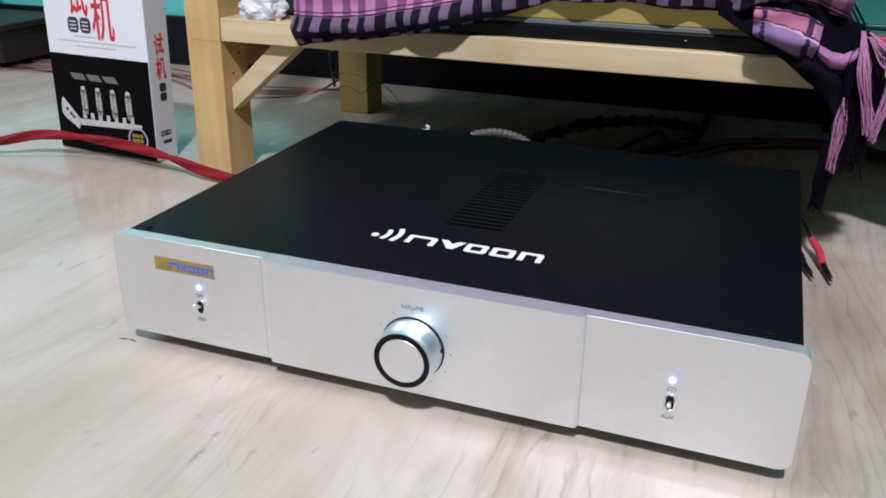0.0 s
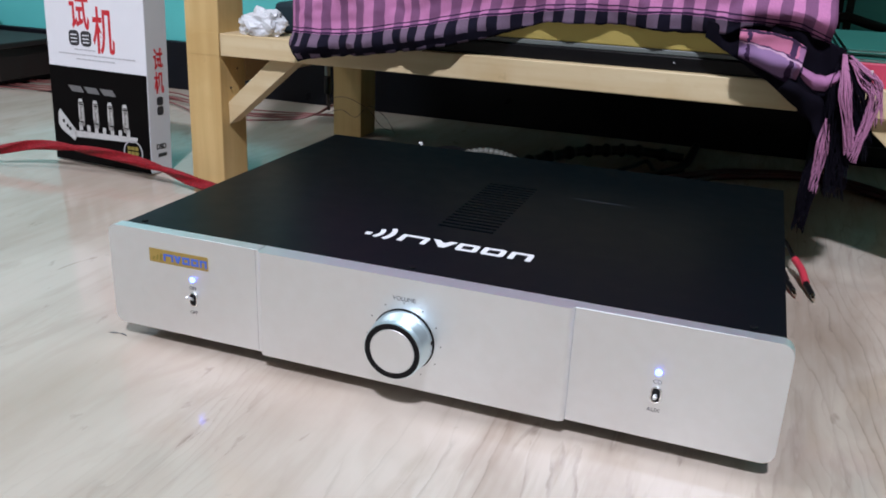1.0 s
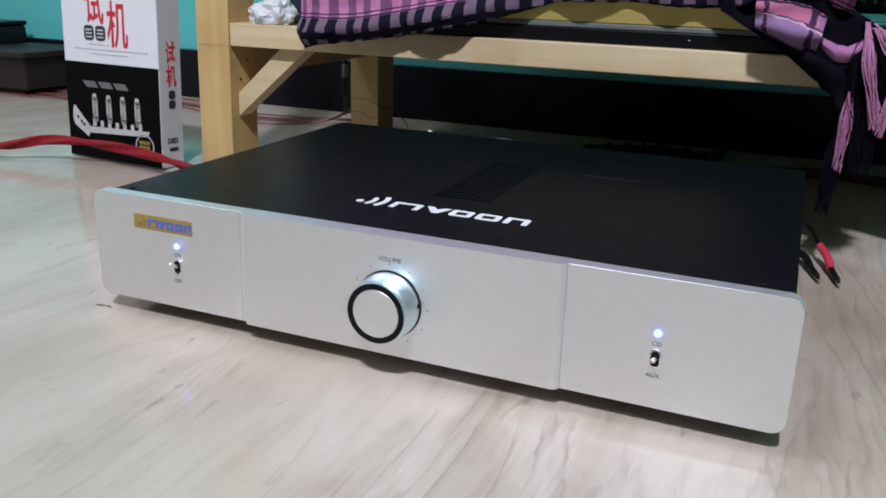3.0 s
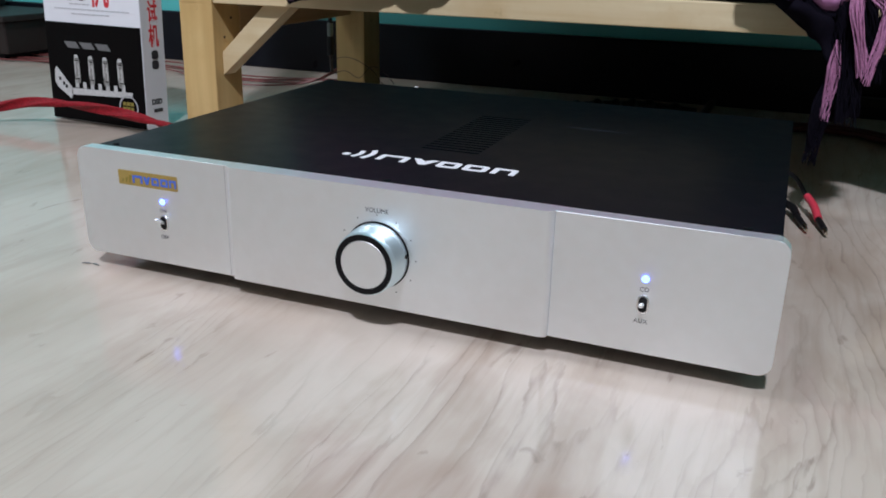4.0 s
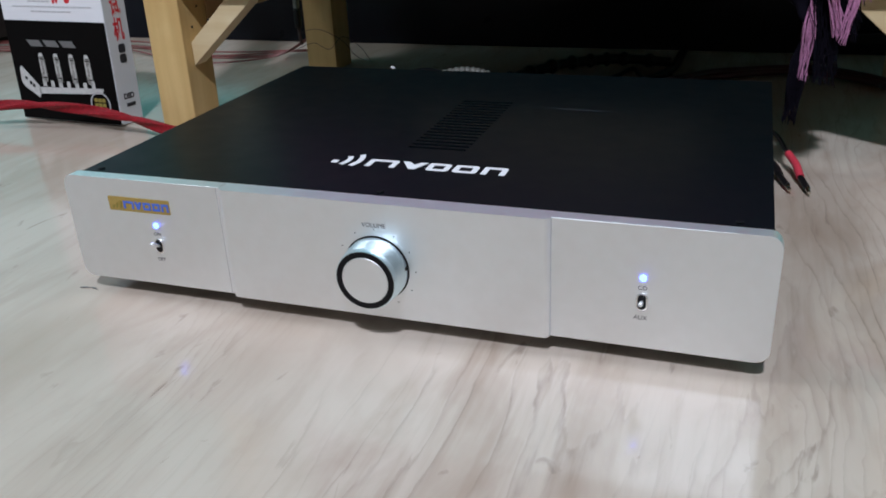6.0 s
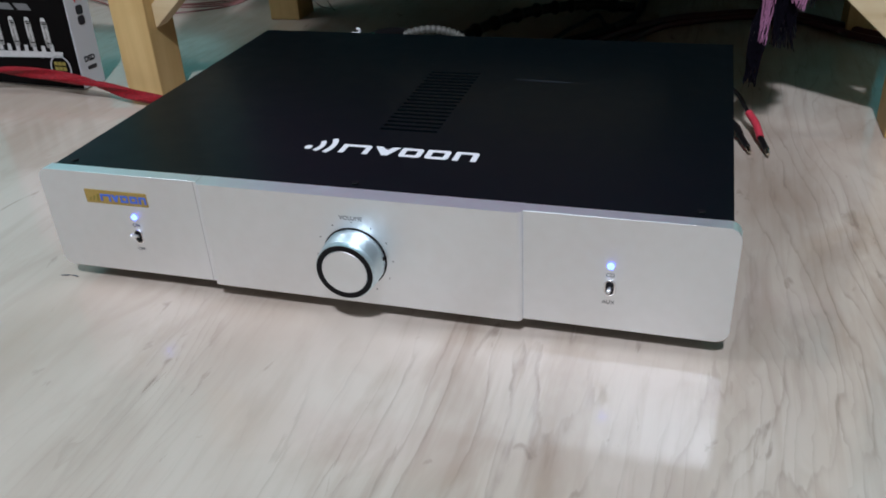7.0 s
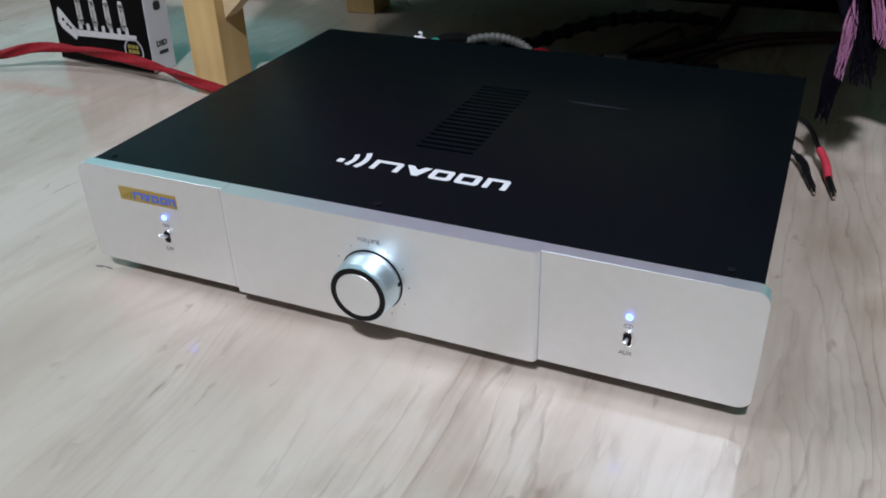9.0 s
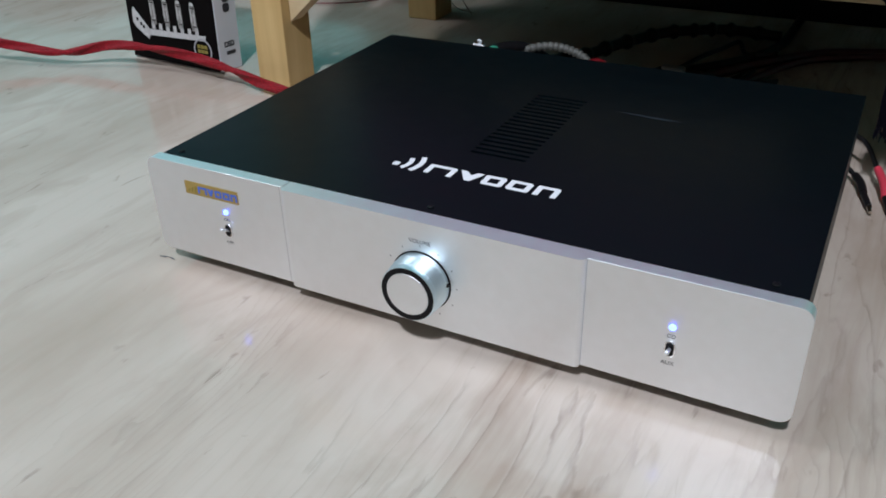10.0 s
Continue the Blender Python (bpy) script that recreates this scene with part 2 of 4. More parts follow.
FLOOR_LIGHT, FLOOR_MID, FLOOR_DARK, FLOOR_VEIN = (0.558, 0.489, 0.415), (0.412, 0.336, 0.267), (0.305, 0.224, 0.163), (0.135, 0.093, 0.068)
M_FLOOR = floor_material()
M_TEAL = material("teal_wall_paint", (0.10, 0.52, 0.50), 0.45, vary=0.12, scale=6, bump=0.15, bump_scale=90)
M_GREYWALL = material("grey_beige_wall_paint", (0.50, 0.50, 0.50), 0.7, vary=0.1, scale=5)
M_DARK_EAST_WALL = material("dark_unseen_wall", (0.17, 0.15, 0.13), 0.7, vary=0.1, scale=5)
M_BASE = material("black_gloss_skirting", (0.008, 0.009, 0.013), 0.3, vary=0.3, scale=20, spec=0.15)
M_CEIL = material("old_ceiling_paint", (0.58, 0.58, 0.58), 0.8, vary=0.06, scale=5)
M_ALU = material("bead_blasted_aluminium", (0.92, 0.94, 0.955), 0.48, 1.0, vary=0.03, scale=120, bump=0.05, bump_scale=2500)
M_KNOB = material("turned_aluminium", (0.73, 0.885, 0.94), 0.38, 1.0, vary=0.03, scale=200)
M_RING = material("black_knob_ring", (0.003, 0.003, 0.004), 0.5, vary=0, spec=0.2)
M_CASE = material("black_powder_coat", (0.0023, 0.0048, 0.0062), 0.37, vary=0.2, scale=60, bump=0.06, bump_scale=1800, spec=0.085)
M_CASE.node_tree.nodes["Principled BSDF"].inputs["Specular Tint"].default_value = (0.45, 0.78, 1.0, 1)
M_DARK = material("dark_inside", (0.006, 0.006, 0.007), 0.7, vary=0)
M_WHITE = material("white_screen_print", (0.82, 0.83, 0.85), 0.5, vary=0.04, scale=300)
M_GREY_PRINT = material("grey_screen_print", (0.15, 0.15, 0.16), 0.6, vary=0)
M_GOLD = material("gold_foil_sticker", (0.44, 0.31, 0.085), 0.35, 0.35, vary=0.15, scale=200)
M_BLUE = material("blue_sticker_print", (0.06, 0.14, 0.55), 0.5, vary=0)
M_OLIVE = material("olive_sticker_print", (0.24, 0.19, 0.03), 0.5, vary=0)
M_LED = glow("blue_white_led", (0.054, 0.105, 1.0), 14)
M_CHROME = material("chrome", (0.85, 0.86, 0.88), 0.22, 1.0, vary=0)
M_RUBBER = material("black_rubber", (0.012, 0.012, 0.012), 0.7, vary=0.2, scale=200)
M_PINE_X = pine_material("pine_along_x", (0.70, 0.585, 0.37), (0.57, 0.43, 0.235), "x")
M_PINE_Y = pine_material("pine_along_y", (0.62, 0.43, 0.22), (0.50, 0.31, 0.14), "y")
M_PINE_Z = pine_material("pine_along_z", (0.65, 0.465, 0.205), (0.52, 0.345, 0.135), "z")
M_BROWN_WIRE = material("brown_thin_wire", (0.05, 0.03, 0.025), 0.5, vary=0.2, scale=60)
M_STREAK = material("dull_streak", (0.018, 0.026, 0.034), 0.45, vary=0.6, scale=140, spec=0.12)
M_NAIL = material("dark_nail_hole", (0.02, 0.012, 0.008), 0.7, vary=0)
M_SCARF = scarf_material()
M_SCARF_END = scarf_end_material("plaid_scarf_end", ((0, 0.12, 0.19, (0.03, 0.015, 0.05)), (0, 0.80, 0.88, (0.03, 0.015, 0.05)), (0, 0.92, 1.2, (0.34, 0.16, 0.30)), (1, 0.40, 0.44, (0.72, 0.47, 0.62)), (1, 0.36, 0.39, (0.05, 0.02, 0.06)), (1, 0.0, 0.07, (0.02, 0.012, 0.03)), (1, 0.94, 1.2, (0.05, 0.03, 0.07))), (0.36, 0.22, 0.42), (0.62, 0.20, 0.32))
M_SCARF_LIP = scarf_end_material("pink_scarf_lip", ((1, 0.0, 0.16, (0.02, 0.012, 0.03)), (0, 0.0, 0.08, (0.02, 0.012, 0.03))), (0.52, 0.22, 0.42), (0.56, 0.25, 0.46))
M_PINK_YARN = material("pink_yarn", (0.64, 0.27, 0.48), 0.9, vary=0.45, scale=900)
M_BLACK_YARN = material("black_yarn", (0.007, 0.006, 0.011), 0.95, vary=0.3, scale=900, spec=0.05)
M_TISSUE = material("white_plastic_film", (0.64, 0.66, 0.68), 0.4, vary=0.06, scale=80)
M_PAPER = material("white_printed_card", (0.74, 0.75, 0.78), 0.4, vary=0.03, scale=40)
M_SPINE = material("pale_grey_card", (0.60, 0.62, 0.65), 0.4, vary=0.03, scale=40)
M_BLACKCARD = material("black_printed_card", (0.004, 0.0035, 0.0035), 0.5, vary=0.25, scale=30, spec=0.05)
M_RED_INK = material("red_ink", (0.55, 0.02, 0.03), 0.4, vary=0)
M_BLACK_INK = material("black_ink", (0.03, 0.03, 0.035), 0.4, vary=0)
M_GREY_INK = material("grey_ink", (0.45, 0.45, 0.47), 0.4, vary=0)
M_SILVER_INK = material("silver_ink", (0.62, 0.62, 0.60), 0.4, vary=0.25, scale=300)
M_VALVE_INK = material("valve_grey_ink", (0.44, 0.43, 0.40), 0.4, vary=0.75, scale=420)
M_MID_INK = material("dark_grey_ink", (0.16, 0.16, 0.16), 0.4, vary=0.2, scale=200)
M_YELLOW_INK = material("yellow_ink", (0.27, 0.22, 0.05), 0.4, vary=0)
M_RED_BRAID = material("red_braided_sleeve", (0.36, 0.012, 0.022), 0.55, vary=0.72, scale=620, bump=1.0, bump_scale=900, spec=0.2)
M_RED_WIRE = material("red_cable_plastic", (0.20, 0.055, 0.05), 0.4, vary=0.2, scale=60)
# red cable plastic with the dimness under the bench put into its colour
M_SHADED_RED_WIRE = material("shaded_red_cable_plastic", (0.065, 0.007, 0.010), 0.45, vary=0.2, scale=60)
M_RED_SLEEVE = material("red_heat_shrink", (0.62, 0.05, 0.08), 0.4, vary=0.1, scale=200)
M_BLACK_WIRE = material("black_cable_plastic", (0.009, 0.009, 0.010), 0.42, vary=0.2, scale=60, spec=0.25)
M_BRASS = material("nickel_tip", (0.66, 0.62, 0.54), 0.25, 1.0, vary=0)
M_CLEAR = material("pale_braided_sleeve", (0.15, 0.155, 0.135), 0.5, vary=0.6, scale=600)
M_GREEN_BIT = material("green_connector_plastic", (0.05, 0.35, 0.22), 0.4, vary=0.1)
M_GOLD_FACE = material("champagne_gold_panel", (0.60, 0.47, 0.14), 0.35, 0.45, vary=0.1, scale=20)
M_BLACK_GLOSS = material("black_gloss_panel", (0.004, 0.004, 0.005), 0.3, vary=0.2, scale=30, spec=0.2)
M_GREY_EDGE = material("grey_edge_strip", (0.15, 0.17, 0.16), 0.4, vary=0.1)
M_RED_BOOK = material("red_book_cloth", (0.62, 0.06, 0.12), 0.5, vary=0.08, scale=60)
M_GREEN_BOOK = material("dark_green_card", (0.03, 0.20, 0.16), 0.5, vary=0.15, scale=60)
M_PAGES = material("book_pages", (0.55, 0.62, 0.55), 0.8, vary=0.25, scale=1, stretch=(5, 5, 900))
M_SHELF = material("brown_shelf_board", (0.20, 0.105, 0.04), 0.5, vary=0.3, scale=2, stretch=(3, 40, 40))
M_BROWN = material("dark_brown_wood", (0.014, 0.006, 0.005), 0.55, vary=0.3, scale=2, stretch=(3, 40, 40))


# ---- mesh helpers ----
def part(name, bm, mat, parent=None, label="", smooth=False):
    me = bpy.data.meshes.new(name)
    bmesh.ops.recalc_face_normals(bm, faces=bm.faces)
    bm.to_mesh(me)
    bm.free()
    me.materials.append(mat)
    if smooth:
        me.polygons.foreach_set("use_smooth", [True] * len(me.polygons))
        me.set_sharp_from_angle(angle=radians(40))
    ob = new(name, me)
    if parent:
        ob.parent = parent
    if label:
        ob["label"] = label
    return ob


def thing(name, label, category, group="", kind="", at=(0, 0, 0), turn=0.0):
    ob = new(name)
    ob.matrix_world = pose(*at, 0, 0, turn)
    ob.empty_display_size = 0.05
    return tagged(ob, label, category, group, kind)


def box(bm, x0, x1, y0, y1, z0, z1, bevel=0.0, seg=2):
    r = bmesh.ops.create_cube(bm, size=1, matrix=Matrix.LocRotScale(((x0 + x1) / 2, (y0 + y1) / 2, (z0 + z1) / 2), None, (x1 - x0, y1 - y0, z1 - z0)))
    if bevel:
        edges = list({e for v in r["verts"] for e in v.link_edges})
        bmesh.ops.bevel(bm, geom=edges, offset=bevel, segments=seg, affect="EDGES", profile=0.5)
    return bm


def a_box(*a, **k):
    return box(bmesh.new(), *a, **k)


def lathe(bm, profile, m, n=64):
    """Spin (radius, height) pairs round z, capped, and lay them by m."""
    rings = []
    for r, h in profile:
        rings.append([bm.verts.new(m @ Vector((r * math.cos(2 * math.pi * i / n), r * math.sin(2 * math.pi * i / n), h))) for i in range(n)])
    for a, b in zip(rings, rings[1:]):
        for i in range(n):
            bm.faces.new((a[i], a[(i + 1) % n], b[(i + 1) % n], b[i]))
    bm.faces.new(rings[0][::-1])
    bm.faces.new(rings[-1])
    return bm


def smooth_path(points, per=8):
    """Catmull-Rom through the points."""
    p = [Vector(q) for q in points]
    p = [2 * p[0] - p[1]] + p + [2 * p[-1] - p[-2]]
    out = []
    for a, b, c, d in zip(p, p[1:], p[2:], p[3:]):
        for i in range(per):
            t = i / per
            out.append(0.5 * (2 * b + (c - a) * t + (2 * a - 5 * b + 4 * c - d) * t * t + (3 * b - a - 3 * c + d) * t ** 3))
    out.append(p[-2])
    return out


def tube(bm, points, radius, sides=10, per=8, flat=1.0, twist=0.0, twin=False):
    """A tube along a smooth path; radius a number or a function of 0..1; flat squeezes it, twist turns it (turns over its length), twin gives it the outline of two cords side by side."""
    path = smooth_path(points, per)
    rings, side = [], Vector((0, 0, 1))
    for i, p in enumerate(path):
        d = (path[min(i + 1, len(path) - 1)] - path[max(i - 1, 0)]).normalized()
        x = d.cross(side)
        if x.length < 1e-4:
            x = d.cross(Vector((1, 0, 0)))
        x.normalize()
        y = x.cross(d)
        s = i / (len(path) - 1)
        r = radius(s) if callable(radius) else radius
        a0 = twist * 2 * math.pi * s
        ring = []
        for k in range(sides):
            a = 2 * math.pi * k / sides
            px, py = r * math.cos(a), r * flat * math.sin(a)
            if twin:
                py *= 0.45 + 1.5 * math.cos(a) ** 2
            ring.append(bm.verts.new(p + x * (px * math.cos(a0) - py * math.sin(a0)) + y * (px * math.sin(a0) + py * math.cos(a0))))
        rings.append(ring)
    for a, b in zip(rings, rings[1:]):
        for k in range(sides):
            bm.faces.new((a[k], a[(k + 1) % sides], b[(k + 1) % sides], b[k]))
    bm.faces.new(rings[0][::-1])
    bm.faces.new(rings[-1])
    return bm


def rounded(x0, x1, z0, z1, radii, n=8):
    """Corner points of a rectangle; radii for its corners (x0,z0) (x1,z0) (x1,z1) (x0,z1)."""
    pts = []
    for (cx, cz, sx, sz, a0), r in zip(((x0, z0, 1, 1, 180), (x1, z0, -1, 1, 270), (x1, z1, -1, -1, 0), (x0, z1, 1, -1, 90)), radii):
        if r <= 0:
            pts.append((cx, cz))
            continue
        for i in range(n + 1):
            a = radians(a0 + 90 * i / n)
            pts.append((cx + sx * r + r * math.cos(a), cz + sz * r + r * math.sin(a)))
    return pts


def slab(bm, outline, y0, y1, bevel=0.0, seg=2):
    """A plate with an outline in x and z, from y0 (front) to y1."""
    front = [bm.verts.new((x, y0, z)) for x, z in outline]
    back = [bm.verts.new((x, y1, z)) for x, z in outline]
    f = bm.faces.new(front)
    bm.faces.new(back[::-1])
    n = len(outline)
    for i in range(n):
        bm.faces.new((front[i], back[i], back[(i + 1) % n], front[(i + 1) % n]))
    if bevel:
        bmesh.ops.bevel(bm, geom=list(f.edges), offset=bevel, segments=seg, affect="EDGES", profile=0.5)
    return bm


def flat_print(bm, outline, m, depth=0.00025):
    """A thin printed shape with an outline in x and y, laid by m."""
    low = [bm.verts.new(m @ Vector((x, y, 0))) for x, y in outline]
    top = [bm.verts.new(m @ Vector((x, y, depth))) for x, y in outline]
    bm.faces.new(top)
    n = len(outline)
    for i in range(n):
        bm.faces.new((low[i], low[(i + 1) % n], top[(i + 1) % n], top[i]))
    return bm


def lettering(name, text, size, m, mat, parent, bold=0.0):
    """Words in the built-in font, centred, laid by m, as a mesh."""
    cu = bpy.data.curves.new(name, "FONT")
    cu.body, cu.size, cu.align_x, cu.align_y = text, size, "CENTER", "CENTER"
    cu.extrude, cu.offset = 0.0001, bold
    tmp = bpy.data.objects.new(name, cu)
    scene.collection.objects.link(tmp)
    dg = bpy.context.evaluated_depsgraph_get()
    me = bpy.data.meshes.new_from_object(tmp.evaluated_get(dg))
    bpy.data.objects.remove(tmp)
    me.transform(m)
    me.materials.clear()
    me.materials.append(mat)
    me.name = name
    ob = new(name, me)
    ob.parent = parent
    return ob


FRONT = pose(0, 0, 0, 90)          # x stays, y becomes z: upright prints that face -y

# ---- room ----
X0, X1, Y0, Y1, HIGH = -2.6, 2.6, -4.2, 0.83, 2.9
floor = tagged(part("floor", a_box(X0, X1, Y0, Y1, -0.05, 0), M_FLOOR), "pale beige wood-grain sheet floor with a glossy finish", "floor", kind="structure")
tagged(part("wall_north", a_box(X0 - 0.1, X1 + 0.1, Y1, Y1 + 0.1, -0.05, HIGH), M_TEAL), "teal painted wall behind the wooden bench", "wall", kind="structure")
tagged(part("wall_south", a_box(X0 - 0.1, X1 + 0.1, Y0 - 0.1, Y0, -0.05, HIGH), M_GREYWALL), "plain grey-beige wall", "wall", kind="structure")
tagged(part("wall_west", a_box(X0 - 0.1, X0, Y0, Y1, -0.05, HIGH), M_GREYWALL), "plain grey-beige wall", "wall", kind="structure")
# wall out of view, made dark so less light bounces in from the right
tagged(part("wall_east", a_box(X1, X1 + 0.1, Y0, Y1, -0.05, HIGH), M_DARK_EAST_WALL), "unseen plain wall, kept dark to cut bounced light", "wall", kind="structure")
tagged(part("ceiling", a_box(X0 - 0.1, X1 + 0.1, Y0 - 0.1, Y1 + 0.1, HIGH, HIGH + 0.1), M_CEIL), "dull painted ceiling", "ceiling", kind="structure")
tagged(part("baseboard", a_box(X0, X1, Y1 - 0.012, Y1, 0.0, 0.083, bevel=0.002), M_BASE), "black glossy skirting along the teal wall", "baseboard", kind="structure")


# ---- amplifier ----
def build_amplifier():
    amp = thing("amplifier", "silver-fronted black audio amplifier standing on the pale floor", "amplifier")
    W, ZB, ZT, TOP, BACK = 0.215, 0.0115, 0.0825, 0.0805, 0.319
    jl, jr = -0.0985, 0.1015
    # front plates: two side plates and a proud middle one
    part("side_panel", slab(bmesh.new(), rounded(-W, jl - 0.0007, ZB, ZT, (0.0068, 0, 0, 0.0068)), 0.0, 0.0086, 0.0004), M_ALU, amp, "bead-blasted aluminium side plate with rounded corners")
    part("side_panel", slab(bmesh.new(), rounded(jr + 0.00005, W, ZB, ZT, (0, 0.0068, 0.0068, 0)), 0.0, 0.0086, 0.0004), M_ALU, amp, "bead-blasted aluminium side plate with rounded corners")
    mid = slab(bmesh.new(), rounded(jl, jr, ZB + 0.0001, ZT + 0.0001, (0, 0, 0, 0)), -0.0036, 0.0086)
    fore = lambda e: all(v.co.y < -0.003 for v in e.verts)
    bmesh.ops.bevel(mid, geom=[e for e in mid.edges if fore(e) and abs(e.verts[0].co.z - e.verts[1].co.z) > 0.01], offset=0.0034, segments=12, affect="EDGES", profile=0.5)
    bmesh.ops.bevel(mid, geom=[e for e in mid.edges if fore(e) and abs(e.verts[0].co.z - e.verts[1].co.z) < 1e-5 and abs(e.verts[0].co.x - e.verts[1].co.x) > 0.05], offset=0.0004, segments=2, affect="EDGES", profile=0.5)
    part("center_panel", mid, M_ALU, amp, "proud middle aluminium plate")
    part("joint_groove", a_box(jl - 0.0030, jl - 0.0027, -0.0001, -0.00002, ZB + 0.0008, ZT - 0.0004), M_GREY_INK, amp, "thin dark joint between the plates")
    # case: bottom tray and the slotted cover
    tray = a_box(-0.2085, 0.2085, 0.0089, BACK - 0.001, 0.0125, 0.0145)
    box(tray, -0.2085, 0.2085, BACK - 0.003, BACK - 0.001, 0.0146, 0.0780)
    part("chassis", tray, M_DARK, amp, "black sheet-steel tray and rear plate")
    for s in (-1, 1):
        xs = sorted((s * 0.2105, s * 0.2090))
        part("case_side", a_box(xs[0], xs[1], 0.0089, BACK, 0.0122, TOP - 0.0016), M_CASE, amp)
    vx0, vx1, vy0, vy1, slots = -0.018, 0.0225, 0.101, 0.226, 18
    cover = a_box(-0.2105, 0.2105, 0.0089, vy0, TOP - 0.0015, TOP)
    box(cover, -0.2105, 0.2105, vy1, BACK, TOP - 0.0015, TOP)
    box(cover, -0.2105, vx0, vy0, vy1, TOP - 0.0015, TOP)
    box(cover, vx1, 0.2105, vy0, vy1, TOP - 0.0015, TOP)
    pitch = (vy1 - vy0) / slots
    bmesh.ops.remove_doubles(cover, verts=cover.verts, dist=1e-6)
    top = part("top_cover", cover, M_CASE, amp, "black powder-coated cover with a row of cooling slots")
    for i in range(slots):
        part("vent_bar", a_box(vx0, vx1, vy0 + i * pitch + 0.0032, vy0 + (i + 1) * pitch - 0.00005, TOP - 0.0015, TOP), M_CASE, top)
    for x in (-0.2, -0.003, 0.194):
        part("screw", lathe(bmesh.new(), [(0.0022, 0), (0.0022, 0.0006), (0.0015, 0.001)], pose(x, 0.019, TOP), 16), M_RING, top)
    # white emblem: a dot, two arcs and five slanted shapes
    T = pose(0, 0, TOP + 0.00005)
    mark = lambda outline: part("emblem_mark", flat_print(bmesh.new(), outline, T), M_WHITE, top, "white printed emblem shape")
    mark(rounded(-0.0560, -0.0515, 0.0620, 0.0670, (0.0010,) * 4))

    def arc(cx, cy, r0, r1, a0, a1, n=10):
        out = [(cx + r1 * math.cos(radians(a0 + (a1 - a0) * i / n)), cy + r1 * math.sin(radians(a0 + (a1 - a0) * i / n))) for i in range(n + 1)]
        return out + [(cx + r0 * math.cos(radians(a1 + (a0 - a1) * i / n)), cy + r0 * math.sin(radians(a1 + (a0 - a1) * i / n))) for i in range(n + 1)]
    mark(arc(-0.0605, 0.0680, 0.0132, 0.0166, -32, 30))
    mark(arc(-0.0605, 0.0690, 0.0205, 0.0242, -27, 29))

    def band_shape(x, w, closed, h=0.0128, y=0.0602, bar=0.0030, side=0.0037):
        """A rounded frame, closed or open at its foot."""
        if not closed:
            o = rounded(x, x + w, y, y + h, (0, 0, 0.0025, 0.0010), 5)
            q = rounded(x + side, x + w - side, y, y + h - bar, (0, 0, 0.0008, 0.0005), 4)
            k = 1
            return mark([o[0], *q[:1], *q[k + 1:][::-1], q[k], *o[1:]])
        o, q = rounded(x, x + w, y, y + h, (0.0022, 0.0026, 0.0026, 0.0012), 5), rounded(x + side, x + w - side, y + bar, y + h - bar, (0.0008,) * 4, 5)
        bm = bmesh.new()
        rings = [[bm.verts.new(T @ Vector((*p, z))) for p in loop] for loop, z in ((o, 0), (o, 0.00025), (q, 0.00025), (q, 0))]
        for g, e in zip(rings, rings[1:]):
            for k in range(len(g)):
                bm.faces.new((g[k], g[(k + 1) % len(g)], e[(k + 1) % len(g)], e[k]))
        part("emblem_mark", bm, M_WHITE, top, "white printed emblem shape")
    for x, w, closed in ((-0.0315, 0.0200, False), (0.0090, 0.0146, True), (0.0262, 0.0154, True), (0.0446, 0.0152, False)):
        band_shape(x, w, closed)
    mark([(-0.0096, 0.0728), (-0.0050, 0.0728), (-0.0005, 0.0682), (0.0028, 0.0728), (0.0074, 0.0728), (0.0020, 0.0604), (-0.0020, 0.0604)])
    # a dull blue-grey streak on the cover
    part("cover_streak", flat_print(bmesh.new(), [(0.046 + 0.058 * i / 12, 0.2125 - 0.003 * i / 12 + 0.0016 * math.sin(math.pi * i / 12)) for i in range(13)] + [(0.046 + 0.058 * i / 12, 0.2125 - 0.003 * i / 12 - 0.0018 * math.sin(math.pi * i / 12) ** 2) for i in range(11, 0, -1)], T, 0.00003), M_STREAK, top, "dull blue-grey streak")
    # volume knob
    kc = Vector((0.0016, -0.0036, 0.0432))
    base = Matrix.Translation(kc) @ pose(0, 0, 0, 90)
    prof = [(0.0180, 0.0003), (0.0191, 0.0006), (0.0191, 0.0030)]
    for i in range(6):
        h = 0.0040 + i * 0.0017
        r = 0.0191 - 0.0011 * i / 6
        prof += [(r, h), (r - 0.0003, h + 0.0003), (r - 0.0003, h + 0.0006), (r, h + 0.0009)]
    prof += [(0.0180, 0.0158), (0.0177, 0.0167), (0.0174, 0.0168)]
    knob = part("volume_knob", lathe(bmesh.new(), prof, base, 96), M_KNOB, amp, "turned aluminium volume knob with fine grooves", True)
    rg = bmesh.new()
    n = 96
    loops = [[rg.verts.new(base @ Vector((r * math.cos(2 * math.pi * i / n), r * math.sin(2 * math.pi * i / n), h))) for i in range(n)] for r, h in ((0.0174, 0.0165), (0.0172, 0.0173), (0.0142, 0.0173), (0.0139, 0.0165))]
    for a, b in zip(loops, loops[1:]):
        for i in range(n):
            rg.faces.new((a[i], a[(i + 1) % n], b[(i + 1) % n], b[i]))
    part("knob_ring", rg, M_RING, knob, "black ring round the knob's face", True)
    part("knob_cap", lathe(bmesh.new(), [(0.0139, 0.0160), (0.0139, 0.0170), (0.0137, 0.0172)], base, 96), M_ALU, knob, "flat silver face of the knob")
    part("grub_screw", lathe(bmesh.new(), [(0.0013, 0), (0.0013, 0.0004)], Matrix.Translation(kc + Vector((0.0189, -0.0024, 0.0028))) @ pose(0, 0, 0, 0, 90, 0), 12), M_RING, knob)
